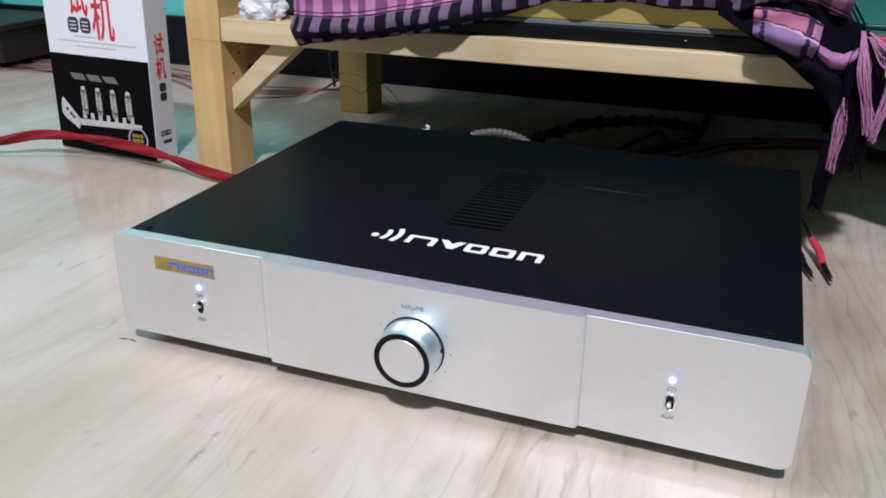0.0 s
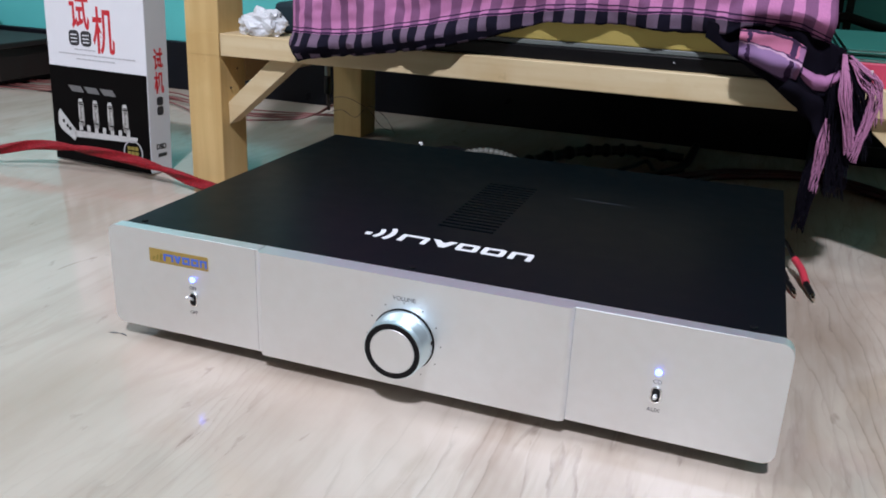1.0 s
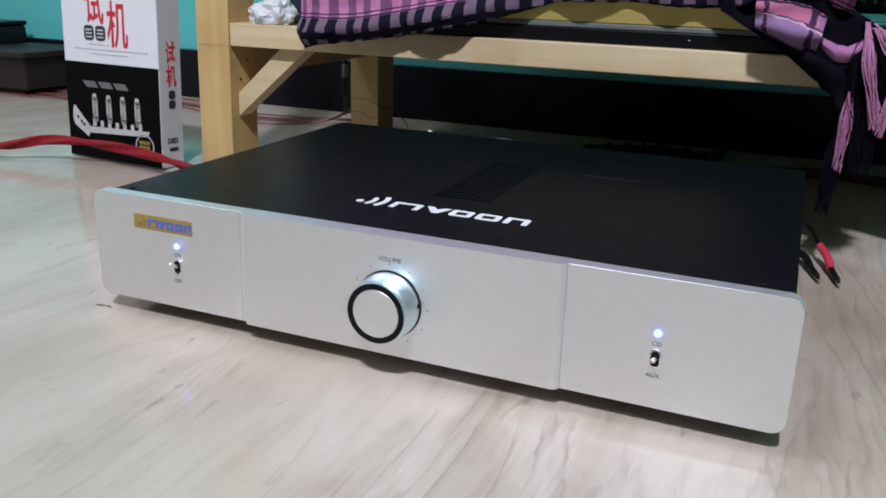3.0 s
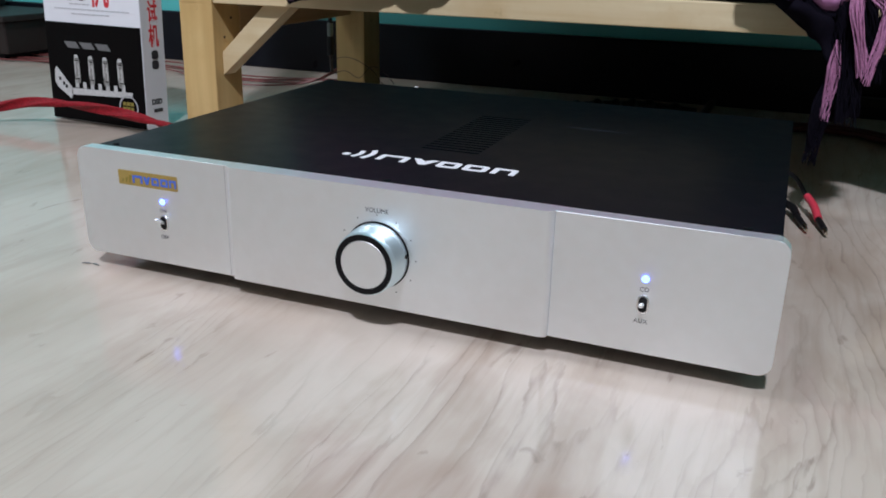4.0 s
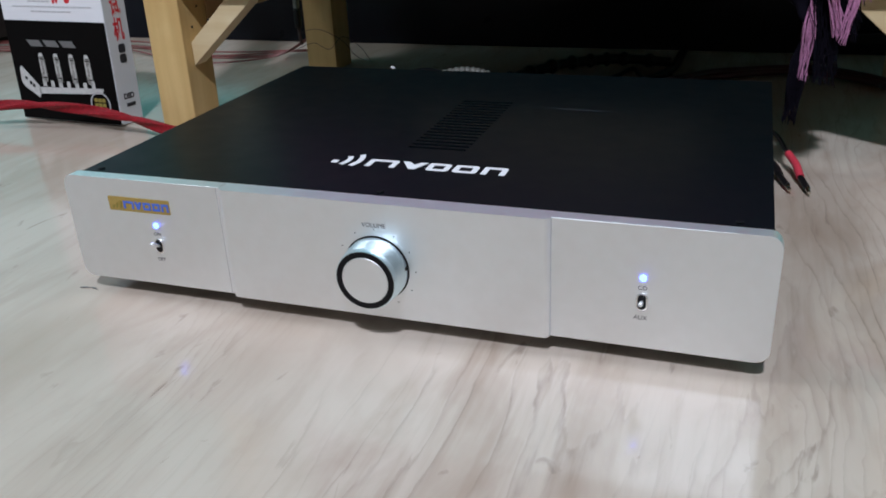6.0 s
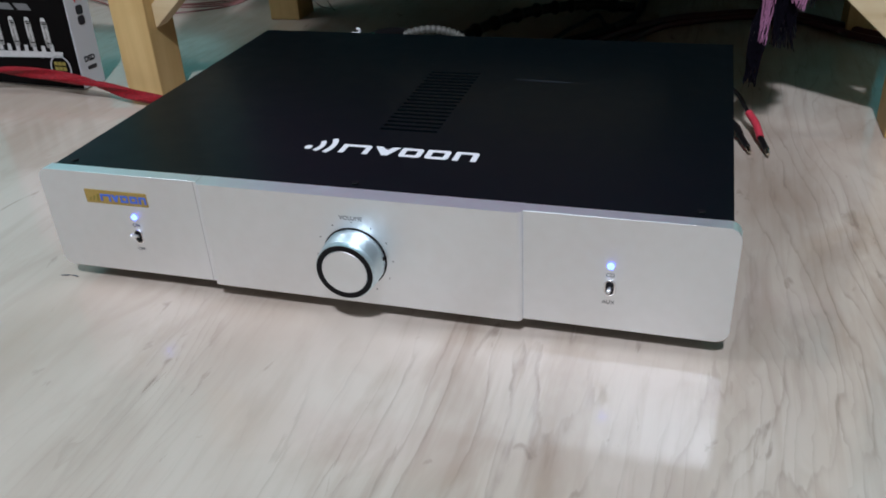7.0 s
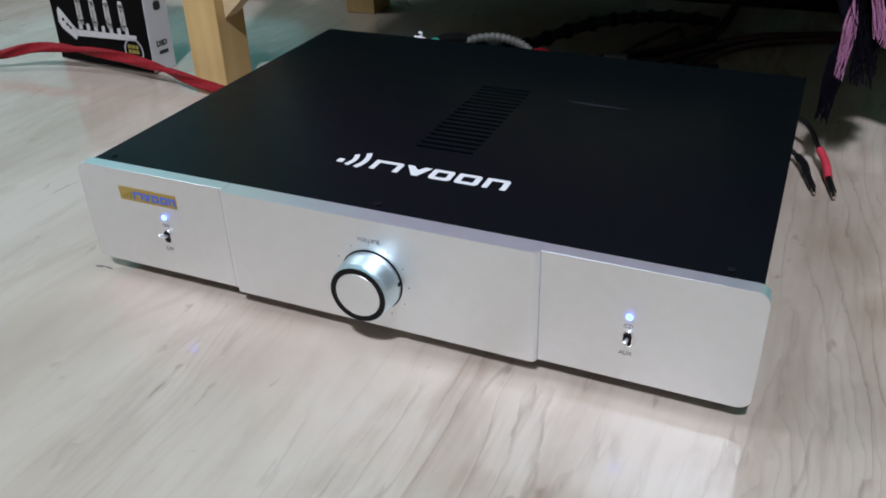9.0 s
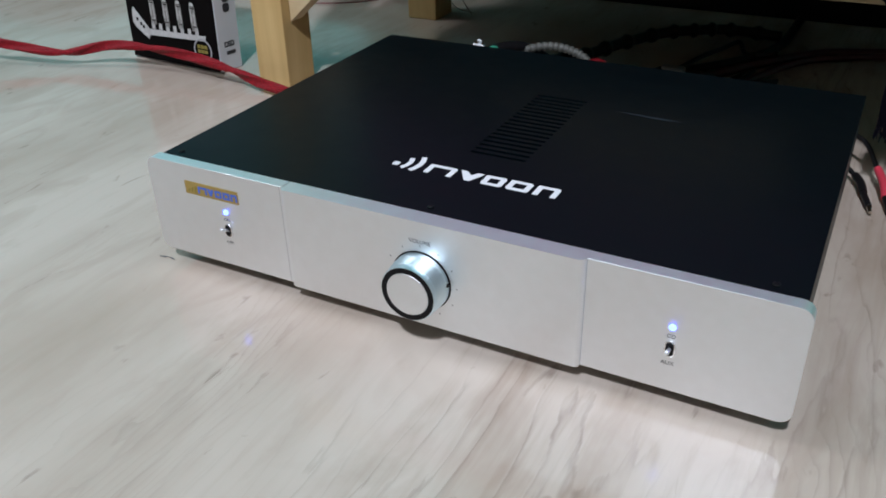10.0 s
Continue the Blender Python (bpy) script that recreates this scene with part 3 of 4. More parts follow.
    part("knob_gap", lathe(bmesh.new(), [(0.0199, 0.0), (0.0199, 0.0004)], base, 64), M_RING, knob, "dark seat behind the knob")
    for i in range(11):
        a = radians(240 - 30 * i)
        part("tick_dot", lathe(bmesh.new(), [(0.00042, 0), (0.00042, 0.0001)], Matrix.Translation(kc + Vector((0.0238 * math.cos(a), 0, 0.0238 * math.sin(a)))) @ pose(0, 0, 0, 90), 10), M_GREY_PRINT, amp)
    lettering("volume_marking", "VOLUME", 0.0037, pose(0.0016, -0.0037, 0.0694) @ FRONT, M_GREY_PRINT, amp)
    # lamps, switches and their words
    for x, words, tip in ((-0.150, ("ON", "OFF"), 0.0044), (0.150, ("CD", "AUX"), 0.0022)):
        part("led", lathe(bmesh.new(), [(0.0019, 0.0), (0.0019, 0.0004), (0.0014, 0.0010), (0.0006, 0.0014)], pose(x, 0, 0.0530) @ FRONT, 20), M_LED, amp, "lit blue-white indicator lamp", True)
        lettering("switch_marking", words[0], 0.0034, pose(x, -0.0001, 0.0472) @ FRONT, M_GREY_PRINT, amp)
        lettering("switch_marking", words[1], 0.0034, pose(x - 0.0004, -0.0001, 0.0297) @ FRONT, M_GREY_PRINT, amp)
        sw = part("toggle_switch", slab(bmesh.new(), rounded(x - 0.0022, x + 0.0022, 0.0350, 0.0434, (0.0021,) * 4), -0.0008, 0.0), M_RING, amp, "small toggle switch in an oval slot")
        part("rim", slab(bmesh.new(), rounded(x - 0.0031, x + 0.0031, 0.0341, 0.0443, (0.0030,) * 4), -0.0006, 0.0, 0.0003), M_CHROME, sw, "chrome oval rim", True)
        lev = tube(bmesh.new(), [(x, -0.0004, 0.0392), (x, -0.0042, 0.0392 + tip * 0.55), (x, -0.0080, 0.0392 + tip)], lambda q: 0.0009 + 0.0004 * q if q < 0.86 else 0.0013 * max(0.05, 1 - ((q - 0.86) / 0.14) ** 2) ** 0.5, 14, 14)
        part("lever", lev, M_ALU, sw, "chrome lever", True)
    st = part("sticker", slab(bmesh.new(), rounded(-0.1825, -0.1370, 0.0612, 0.0706, (0.0006,) * 4), -0.0003, 0.0), M_GOLD, amp, "gold foil sticker with blue printed shapes")
    pr = bmesh.new()
    F = pose(0, -0.0003, 0) @ FRONT
    def bars(x, w, closed, z=0.0631, h=0.0050, t=0.0014):
        for x0, x1, z0, z1 in ((x, x + t, z, z + h), (x + w - t, x + w, z, z + h), (x + t, x + w - t, z + h - t, z + h)) + (((x + t, x + w - t, z, z + t),) if closed else ()):
            flat_print(pr, [(x0, z0), (x1, z0), (x1, z1), (x0, z1)], F)
    for x, w, closed in ((-0.1712, 0.0076, False), (-0.1565, 0.0056, True), (-0.1497, 0.0056, True), (-0.1430, 0.0052, False)):
        bars(x, w, closed)
    flat_print(pr, [(-0.1630, 0.0681), (-0.1612, 0.0681), (-0.1602, 0.0664), (-0.1592, 0.0681), (-0.1574, 0.0681), (-0.1594, 0.0631), (-0.1610, 0.0631)], F)
    part("print", pr, M_BLUE, st, "blue printed shapes")
    wv = bmesh.new()
    for k in range(3):
        flat_print(wv, [(-0.1800 + k * 0.0028, 0.0630), (-0.1788 + k * 0.0028, 0.0630), (-0.1780 + k * 0.0028, 0.0650 + k * 0.0014), (-0.1792 + k * 0.0028, 0.0650 + k * 0.0014)], F)
    part("print", wv, M_OLIVE, st, "olive printed bars")
    for x in (-0.165, 0.165):
        for y in (0.045, 0.275):
            part("foot", lathe(bmesh.new(), [(0.017, 0.0), (0.019, 0.001), (0.019, 0.0124)], pose(x, y, 0), 32), M_RUBBER, amp, "round black foot", True)
    return amp


build_amplifier()


# ---- wooden bench ----
def build_bench():
    b = thing("bench", "low open bench of raw pine with diagonal braces", "bench")
    fy, by = 0.335, 0.635
    for x0, y0, side in ((-0.3970, fy, 0.0410), (0.340, fy, 0.041), (-0.378, by, 0.043), (0.340, by, 0.041)):
        leg = a_box(x0, x0 + side, y0, y0 + 0.047, 0, 0.48, bevel=0.0012)
        if x0 == -0.3970:
            for v in leg.verts:
                v.co.x += 0.014 * v.co.z
        part("leg", leg, M_PINE_Z, b)
    part("front_rail", a_box(-0.3535, 0.3398, fy + 0.001, fy + 0.045, 0.1445, 0.1675, bevel=0.001), M_PINE_X, b, "pale pine front rail")
    part("rail_tenon", a_box(-0.3915, -0.3537, fy - 0.0004, fy, 0.1445, 0.1675), M_PINE_Z, b)
    part("back_rail", a_box(-0.3348, 0.3398, by, by + 0.020, 0.129, 0.152), M_PINE_X, b, "brown back rail in shade")
    for x in (-0.376, 0.345):
        part("side_rail", a_box(x, x + 0.022, fy + 0.0475, by - 0.0005, 0.112, 0.1515, bevel=0.001), M_PINE_Y, b)
    # depth beyond the back legs is unseen; it keeps light off the floor below
    part("shelf_board", a_box(-0.3935, 0.3795, fy + 0.0472, 0.773, 0.152, 0.1665), M_SHELF, b)
    # added out of view, at a height that throws shade on the wall
    part("unseen_top_board", a_box(-0.412, 0.393, fy - 0.006, 0.822, 0.4802, 0.500, bevel=0.001), M_PINE_X, b)
    for s in (-1, 1):
        br = bmesh.new()
        xl, xr = (-0.3542, -0.268) if s < 0 else (0.3398, 0.256)
        up = (xr - xl) / abs(xr - xl)
        prof = [(xl, 0.070), (xl, 0.0940), (xr - up * 0.0315, 0.1444), (xr, 0.1444)]
        slab(br, prof, fy + 0.0125, fy + 0.0335, 0.0007)
        part("brace", br, M_PINE_X, b, "diagonal pine brace")
    for x, y, z in ((-0.3534, 0.352, 0.109), (-0.3534, 0.365, 0.128)):
        part("nail", lathe(bmesh.new(), [(0.0014, 0), (0.0014, 0.0005)], pose(x, y, z) @ pose(0, 0, 0, 0, 90, 0), 10), M_NAIL, b)
    return b


build_bench()


# ---- things on the shelf ----
def build_shelf_things():
    SH = 0.1667
    tray = thing("player_unit", "slim black unit with a grey top edge on the bench shelf", "player")
    part("body", a_box(-0.215, 0.228, 0.346, 0.60, SH + 0.0008, 0.1800, bevel=0.001), M_BLACK_GLOSS, tray)
    part("top_edge", a_box(-0.215, 0.228, 0.350, 0.60, 0.1801, 0.1845, bevel=0.0008), M_GREY_EDGE, tray, "grey upper edge")
    part("button", a_box(0.1045, 0.1062, 0.3448, 0.346, 0.1740, 0.1748), M_GREY_INK, tray)
    for x in (-0.19, 0.20):
        part("foot", a_box(x - 0.01, x + 0.01, 0.36, 0.38, SH - 0.0002, SH + 0.0008), M_RUBBER, tray)
    dev = thing("gold_unit", "champagne gold hi-fi unit under the scarf", "amplifier")
    # upper part is unseen; its height is set to shade the floor behind
    part("face", a_box(-0.20, 0.212, 0.3505, 0.360, 0.1847, 0.455, bevel=0.001), M_GOLD_FACE, dev)
    part("case", a_box(-0.20, 0.212, 0.3602, 0.60, 0.1847, 0.455, bevel=0.001), M_BLACK_GLOSS, dev)
    book = thing("red_book", "red flat box with white printed bars lying on the shelf", "box")
    part("cover", a_box(0.232, 0.3355, 0.346, 0.56, SH + 0.0003, 0.1868, bevel=0.0008), M_RED_BOOK, book)
    pr = bmesh.new()
    F = pose(0, 0.3457, 0) @ FRONT
    for x, w, z, h in ((0.2560, 0.003, 0.1735, 0.008), (0.2600, 0.0022, 0.1735, 0.008), (0.2560, 0.006, 0.1765, 0.0016), (0.2760, 0.0045, 0.176, 0.0035), (0.2815, 0.003, 0.176, 0.0035), (0.2855, 0.006, 0.176, 0.0035), (0.293, 0.02, 0.176, 0.0035)):
        flat_print(pr, [(x, z), (x + w, z), (x + w, z + h), (x, z + h)], F)
    part("print", pr, M_WHITE, book, "white printed bars")
    for i, (z0, z1, y) in enumerate(((0.1870, 0.1901, 0.352), (0.1903, 0.1931, 0.360), (0.1933, 0.1964, 0.356))):
        g = thing("green_book", "thin green book in a low stack on the shelf", "book", "stack of green books")
        part("cover", a_box(0.236 + 0.002 * i, 0.3365, y, 0.55, z0, z0 + 0.0009), M_GREEN_BOOK, g)
        part("pages", a_box(0.238 + 0.002 * i, 0.3355, y + 0.001, 0.548, z0 + 0.0009, z1 - 0.0009), M_PAGES, g)
        part("cover", a_box(0.236 + 0.002 * i, 0.3365, y, 0.55, z1 - 0.0009, z1), M_GREEN_BOOK, g)
    # crumpled film
    bm = bmesh.new()
    bmesh.ops.create_icosphere(bm, subdivisions=4, radius=1)
    for v in bm.verts:
        p = v.co.copy()
        k = 1 + 0.34 * noise.noise(p * 1.9) + 0.26 * abs(noise.noise(p * 4.6)) + 0.09 * noise.noise(p * 11)
        v.co = Vector((-0.309 + p.x * 0.024 * k, 0.352 + p.y * 0.015 * k, max(0.1677, 0.1765 + p.z * 0.016 * k)))
    tagged(part("plastic_film", bm, M_TISSUE), "crumpled white plastic film on the shelf", "packaging")
    tagged(part("dark_pouch", a_box(-0.318, -0.262, 0.385, 0.46, SH, 0.1985, bevel=0.006, seg=4), material("dark_teal_cloth", (0.008, 0.025, 0.035), 0.8, scale=90), smooth=True), "dark teal soft pouch on the shelf", "pouch")


build_shelf_things()


# ---- scarf ----
def build_scarf():
    knots = ((-0.268, 0.156), (-0.256, 0.150), (-0.22, 0.156), (-0.185, 0.161), (-0.115, 0.172), (-0.066, 0.183), (-0.009, 0.2015), (0.06, 0.2035), (0.107, 0.2005), (0.145, 0.2045), (0.160, 0.2120), (0.182, 0.2125), (0.202, 0.2100), (0.218, 0.2045), (0.232, 0.197), (0.246, 0.19))
    xs, zs = np.array([k[0] for k in knots]), np.array([k[1] for k in knots])
    border = ((-0.268, 0.178), (-0.2, 0.179), (-0.13, 0.1915), (-0.06, 0.2055), (0.01, 0.2150), (0.08, 0.2165), (0.13, 0.2175), (0.16, 0.2165), (0.20, 0.2140), (0.246, 0.196))
    bx, bz = np.array([k[0] for k in border]), np.array([k[1] for k in border])
    s = thing("scarf", "pink, mauve and black checked cotton scarf draped over a unit", "scarf")
    bm = bmesh.new()
    uv = bm.loops.layers.uv.new("cloth")
    # top edge is out of view, raised with the unit to block light
    nx, nz, top = 150, 110, 0.468
    grid, coord = [], {}
    for i in range(nx + 1):
        x = -0.268 + 0.493 * i / nx
        hem = float(np.interp(x, xs, zs)) + 0.0015 * noise.noise(Vector((x * 120, 0, 3)))
        bord = float(np.interp(x, bx, bz))
        col = []
        for j in range(nz + 1):
            f = j / nz
            z = top + (hem - top) * f
            fold = 0.0045 * math.sin(x * 95 + 2.2 * noise.noise(Vector((x * 14, z * 9, 0)))) * (0.3 + 0.7 * f)
            fold += 0.006 * noise.noise(Vector((x * 22, z * 26, 4))) + 0.002 * noise.noise(Vector((x * 90, z * 110, 9)))
            roll = 0.0075 * math.exp(-((z - (hem + 0.012)) / 0.008) ** 2)
            mid = max(0.0, min(1.0, (x + 0.09) / 0.06, (0.15 - x) / 0.04))
            y = 0.322 + 0.018 * mid - fold - roll * (1 - 0.85 * mid)
            if x > 0.13:
                k = min(1, (x - 0.13) / 0.08)
                y -= 0.010 * k * (0.4 + 0.6 * math.sin((z - 0.15) * 190 + x * 30))
            dx = 0.0
            if x < -0.24:
                dx = 0.012 * f * (-0.24 - x) / 0.028
            v = bm.verts.new((x + dx + 0.004 * noise.noise(Vector((x * 9, z * 30, 7))), y, z))
            coord[v] = (x + 0.27, z - bord)
            col.append(v)
        grid.append(col)
    for i in range(nx):
        for j in range(nz):
            f = bm.faces.new((grid[i][j], grid[i][j + 1], grid[i + 1][j + 1], grid[i + 1][j]))
            for lp in f.loops:
                lp[uv].uv = coord[lp.vert]
    # the part that lies on top of the unit
    back = []
    for i in range(nx + 1):
        row = [grid[i][0]]
        for y in (0.33, 0.36, 0.45, 0.58):
            v = bm.verts.new((grid[i][0].co.x, y, 0.4605 - 0.003 * abs(math.sin(i * 0.3)) + (0.003 if y < 0.34 else 0.0)))
            coord[v] = (coord[grid[i][0]][0], 0.1 + y - 0.3)
            row.append(v)
        back.append(row)
    for i in range(nx):
        for j in range(4):
            f = bm.faces.new((back[i][j], back[i + 1][j], back[i + 1][j + 1], back[i][j + 1]))
            for lp in f.loops:
                lp[uv].uv = coord[lp.vert]
    cloth = part("cloth", bm, M_SCARF, s, "", True)
    solid = cloth.modifiers.new("thickness", "SOLIDIFY")
    solid.thickness, solid.offset = 0.0012, 1
    # the folded end: a plaid flap, an added black sheet for the hollow's shade, a pink lip under the hollow and the
    # twisted dark corner
    def sheet(name, nu, nv, place, mat, label):
        g = bmesh.new()
        lay = g.loops.layers.uv.new("cloth")
        at = {}
        rows = []
        for i in range(nu + 1):
            rows.append([])
            for j in range(nv + 1):
                v = g.verts.new(place(i / nu, j / nv))
                at[v] = (i / nu, j / nv)
                rows[-1].append(v)
        for i in range(nu):
            for j in range(nv):
                f = g.faces.new((rows[i][j], rows[i][j + 1], rows[i + 1][j + 1], rows[i + 1][j]))
                for lp in f.loops:
                    lp[lay].uv = at[lp.vert]
        ob = part(name, g, mat, s, label, True)
        sol = ob.modifiers.new("thickness", "SOLIDIFY")
        sol.thickness, sol.offset = 0.0012, 1

    def along(q, table):
        return float(np.interp(q * (len(table) - 1), range(len(table)), table))

    def flap(q, f):
        a = Vector((along(q, (0.157, 0.169, 0.182, 0.195, 0.208)), along(q, (0.2105, 0.2105, 0.2095, 0.2065, 0.1995))))
        c = Vector((along(q, (0.158, 0.169, 0.181, 0.192, 0.203)), along(q, (0.1885, 0.1835, 0.1780, 0.1725, 0.1690))))
        p = a.lerp(c, f)
        return p.x, 0.307 - 0.011 * math.sin(math.pi * (0.15 + 0.85 * f)) - 0.003 * math.sin(f * 8 + q * 4) + 0.003 * noise.noise(Vector((p.x * 70, p.y * 70, 2))), p.y

    def backing(q, f):
        x = 0.130 + 0.108 * q
        zt = along(q, (0.2135, 0.2145, 0.2135, 0.209, 0.198))
        zb = along(q, (0.2000, 0.185, 0.168, 0.148, 0.140))
        z = zt + (zb - zt) * f
        return x, 0.321 + 0.004 * noise.noise(Vector((x * 60, z * 60, 11))) + 0.002 * math.sin(x * 300 + z * 90), z

    def lip(q, f):
        x = along(q, (0.206, 0.211, 0.218, 0.226, 0.233, 0.237))
        z = along(q, (0.1790, 0.1725, 0.1665, 0.1655, 0.1720, 0.1800))
        return x - 0.001 * f, 0.312 - 0.010 * math.sin(math.pi * (1 - f * 0.8)) + 0.002 * noise.noise(Vector((x * 90, f * 3, 5))), z + 0.0125 * f * math.sin(math.pi * (0.12 + 0.76 * q))
    sheet("folded_corner", 40, 22, flap, M_SCARF_END, "folded plaid end of the scarf")
    sheet("hollow_backing", 30, 24, backing, M_BLACK_YARN, "black cloth behind the fold, added for the hollow's shade")
    sheet("lip", 28, 10, lip, M_SCARF_LIP, "pink edge of the folded end")
    co = bmesh.new()
    tube(co, [(0.196, 0.312, 0.170), (0.210, 0.311, 0.160), (0.222, 0.312, 0.150), (0.231, 0.314, 0.134), (0.233, 0.316, 0.112)], lambda q: 0.0100 * (1 - q) ** 0.7 + 0.003 + 0.0012 * math.sin(q * 19), 18, 8, 0.55, 0.4)
    part("twisted_corner", co, M_BLACK_YARN, s, "twisted dark corner", True)

    def tassel(a, mid, b, strands, spread, mat, seed):
        rnd = random.Random(seed)
        t = bmesh.new()
        for _ in range(int(strands * 2.4)):
            o = Vector((rnd.uniform(-1, 1), rnd.uniform(-1, 1), 0)) * spread
            e = Vector((rnd.uniform(-1, 1), rnd.uniform(-1, 1), rnd.uniform(-2.6, 2.6))) * spread * 1.5
            m2 = Vector((rnd.uniform(-1, 1), rnd.uniform(-1, 1), rnd.uniform(-1, 1))) * spread * 1.9
            tube(t, [Vector(a) + o * 0.7, Vector(a).lerp(Vector(mid), 0.55) + m2 * 0.8, Vector(mid) + m2, Vector(b) + e], lambda q: 0.00034 + 0.00010 * math.sin(q * 40 + o.x * 9000), 4, 5)
        part("tassel", t, mat, s, "loose " + ("pink" if mat is M_PINK_YARN else "black") + " fringe threads", True)
    tassel((0.232, 0.304, 0.146), (0.233, 0.310, 0.118), (0.2315, 0.315, 0.093), 18, 0.0026, M_PINK_YARN, 1)
    tassel((0.235, 0.300, 0.197), (0.241, 0.294, 0.165), (0.2515, 0.300, 0.128), 20, 0.0022, M_PINK_YARN, 2)
    tassel((0.240, 0.300, 0.193), (0.262, 0.296, 0.168), (0.2555, 0.300, 0.124), 14, 0.0026, M_PINK_YARN, 3)
    tassel((0.240, 0.303, 0.196), (0.262, 0.300, 0.176), (0.2685, 0.303, 0.150), 7, 0.0018, M_PINK_YARN, 7)
    tassel((0.236, 0.310, 0.196), (0.240, 0.311, 0.150), (0.2465, 0.314, 0.104), 90, 0.0060, M_BLACK_YARN, 4)
    tassel((0.236, 0.306, 0.196), (0.252, 0.303, 0.168), (0.2600, 0.306, 0.134), 50, 0.0048, M_BLACK_YARN, 5)
    tassel((0.2310, 0.317, 0.120), (0.2285, 0.318, 0.085), (0.2265, 0.320, 0.060), 42, 0.0036, M_BLACK_YARN, 6)
    return s


build_scarf()


# ---- upright album box ----
def build_album():
    LX, HZ, DY = 0.1460, 0.218, 0.034
    al = thing("album_box", "upright white and black printed album box on the floor", "box", at=(-0.6040, 0.3500, 0), turn=-3.6)
    al.matrix_world = al.matrix_world @ pose(0, DY, 0, -2.4) @ pose(0, -DY, 0)
    part("card", a_box(0, LX, 0, DY, 0.0, HZ, bevel=0.0006), M_PAPER, al)
    fr = part("front_print", a_box(0.0002, LX - 0.0002, -0.0004, 0.0, 0.0006, 0.1115), M_BLACKCARD, al, "black lower half of the cover")
    part("spine", a_box(LX, LX + 0.0004, 0.0006, DY - 0.0004, 0.0006, HZ - 0.0006), M_SPINE, al, "pale grey spine")
    F = pose(0, -0.0001, 0) @ FRONT
    Fb = pose(0, -0.0005, 0) @ FRONT
    S = pose(LX + 0.0005, 0, 0) @ pose(0, 0, 0, 0, 0, 90) @ FRONT
    lettering("title", "试", 0.038, pose(0.0525, -0.0001, 0.1735) @ FRONT @ Matrix.Diagonal((0.80, 1.25, 1, 1)), M_RED_INK, al, 0.0006)
    lettering("title", "机", 0.040, pose(0.0870, -0.0001, 0.1515) @ FRONT @ Matrix.Diagonal((0.80, 1.35, 1, 1)), M_RED_INK, al, 0.0006)
    lettering("title", "试", 0.0190, S @ Matrix.Translation((0.0185, 0.1268, 0)) @ Matrix.Diagonal((0.80, 1.35, 1, 1)), M_RED_INK, al, 0.0004)
    lettering("title", "机", 0.0190, S @ Matrix.Translation((0.0185, 0.1010, 0)) @ Matrix.Diagonal((0.80, 1.35, 1, 1)), M_RED_INK, al, 0.0004)
    lettering("format_marking", "DSD", 0.0082, S @ Matrix.Translation((0.0175, 0.0300, 0)), M_BLACK_INK, al, 0.0004)
    mark = lambda outline, m, mat, label="": part("print_mark", flat_print(bmesh.new(), outline, m), mat, al, label)
    for x in (0.0425, 0.0605):
        mark(rounded(x - 0.0078, x + 0.0078, 0.1365, 0.1535, (0.005,) * 4), F, M_BLACK_INK)
    for z in (0.0822, 0.0713):
        mark(rounded(0.0135, 0.0235, z - 0.0048, z + 0.0048, (0.003,) * 4), S, M_BLACK_INK)
    mark([(0.0120, 0.0185), (0.0255, 0.0185), (0.0255, 0.0225), (0.0120, 0.0225)], S, M_BLACK_INK)
    mark([(0.0120, 0.1990), (0.0235, 0.1990), (0.0235, 0.2040), (0.0120, 0.2040)], S, M_BLACK_INK)
    sm = bmesh.new()
    dash = random.Random(3)
    for x, w, z in ((0.018, 0.112, 0.1262), (0.044, 0.056, 0.1212), (0.042, 0.030, 0.1318)):
        end = x + w
        while x < end:
            w2 = dash.uniform(0.002, 0.007)
            flat_print(sm, [(x, z), (x + w2, z), (x + w2, z + 0.0013), (x, z + 0.0013)], F)
            x += w2 + 0.0012
    part("print", sm, M_GREY_INK, al, "grey lines of small print")
    for x in (0.0425, 0.0605):
        for k in range(3):
            mark([(x - 0.0048, 0.1400 + 0.0040 * k), (x + 0.0046, 0.1400 + 0.0040 * k), (x + 0.0046, 0.1412 + 0.0040 * k), (x - 0.0048, 0.1412 + 0.0040 * k)], pose(0, -0.0004, 0) @ FRONT, M_PAPER, "white stroke in the dark mark")
    # the printed picture of a valve amplifier
    pic = bmesh.new()
    for k in range(3):
        x = 0.028 + k * 0.0240
        flat_print(pic, [(x + 0.006, 0.0835), (x + 0.024, 0.0835), (x + 0.019, 0.0905), (x, 0.0905)], Fb)
    part("picture_dark", pic, M_MID_INK, fr, "grey tops of printed transformers")
    wh, tu = bmesh.new(), bmesh.new()
    flat_print(wh, [(0.0330, 0.0300), (0.1270, 0.0340), (0.1290, 0.0400), (0.0330, 0.0375)], Fb)
    flat_print(wh, [(0.0080, 0.0430), (0.0120, 0.0370), (0.0320, 0.0250), (0.0360, 0.0330), (0.0340, 0.0390), (0.0120, 0.0610), (0.0090, 0.0570)], Fb)
    for k in range(4):
        x = 0.0455 + k * 0.0222
        flat_print(tu, [(x - 0.0032, 0.0440), (x + 0.0034, 0.0440), (x + 0.0044, 0.0520), (x + 0.0040, 0.0700), (x + 0.0018, 0.0755), (x - 0.0022, 0.0755), (x - 0.0042, 0.0700), (x - 0.0044, 0.0540)], Fb)
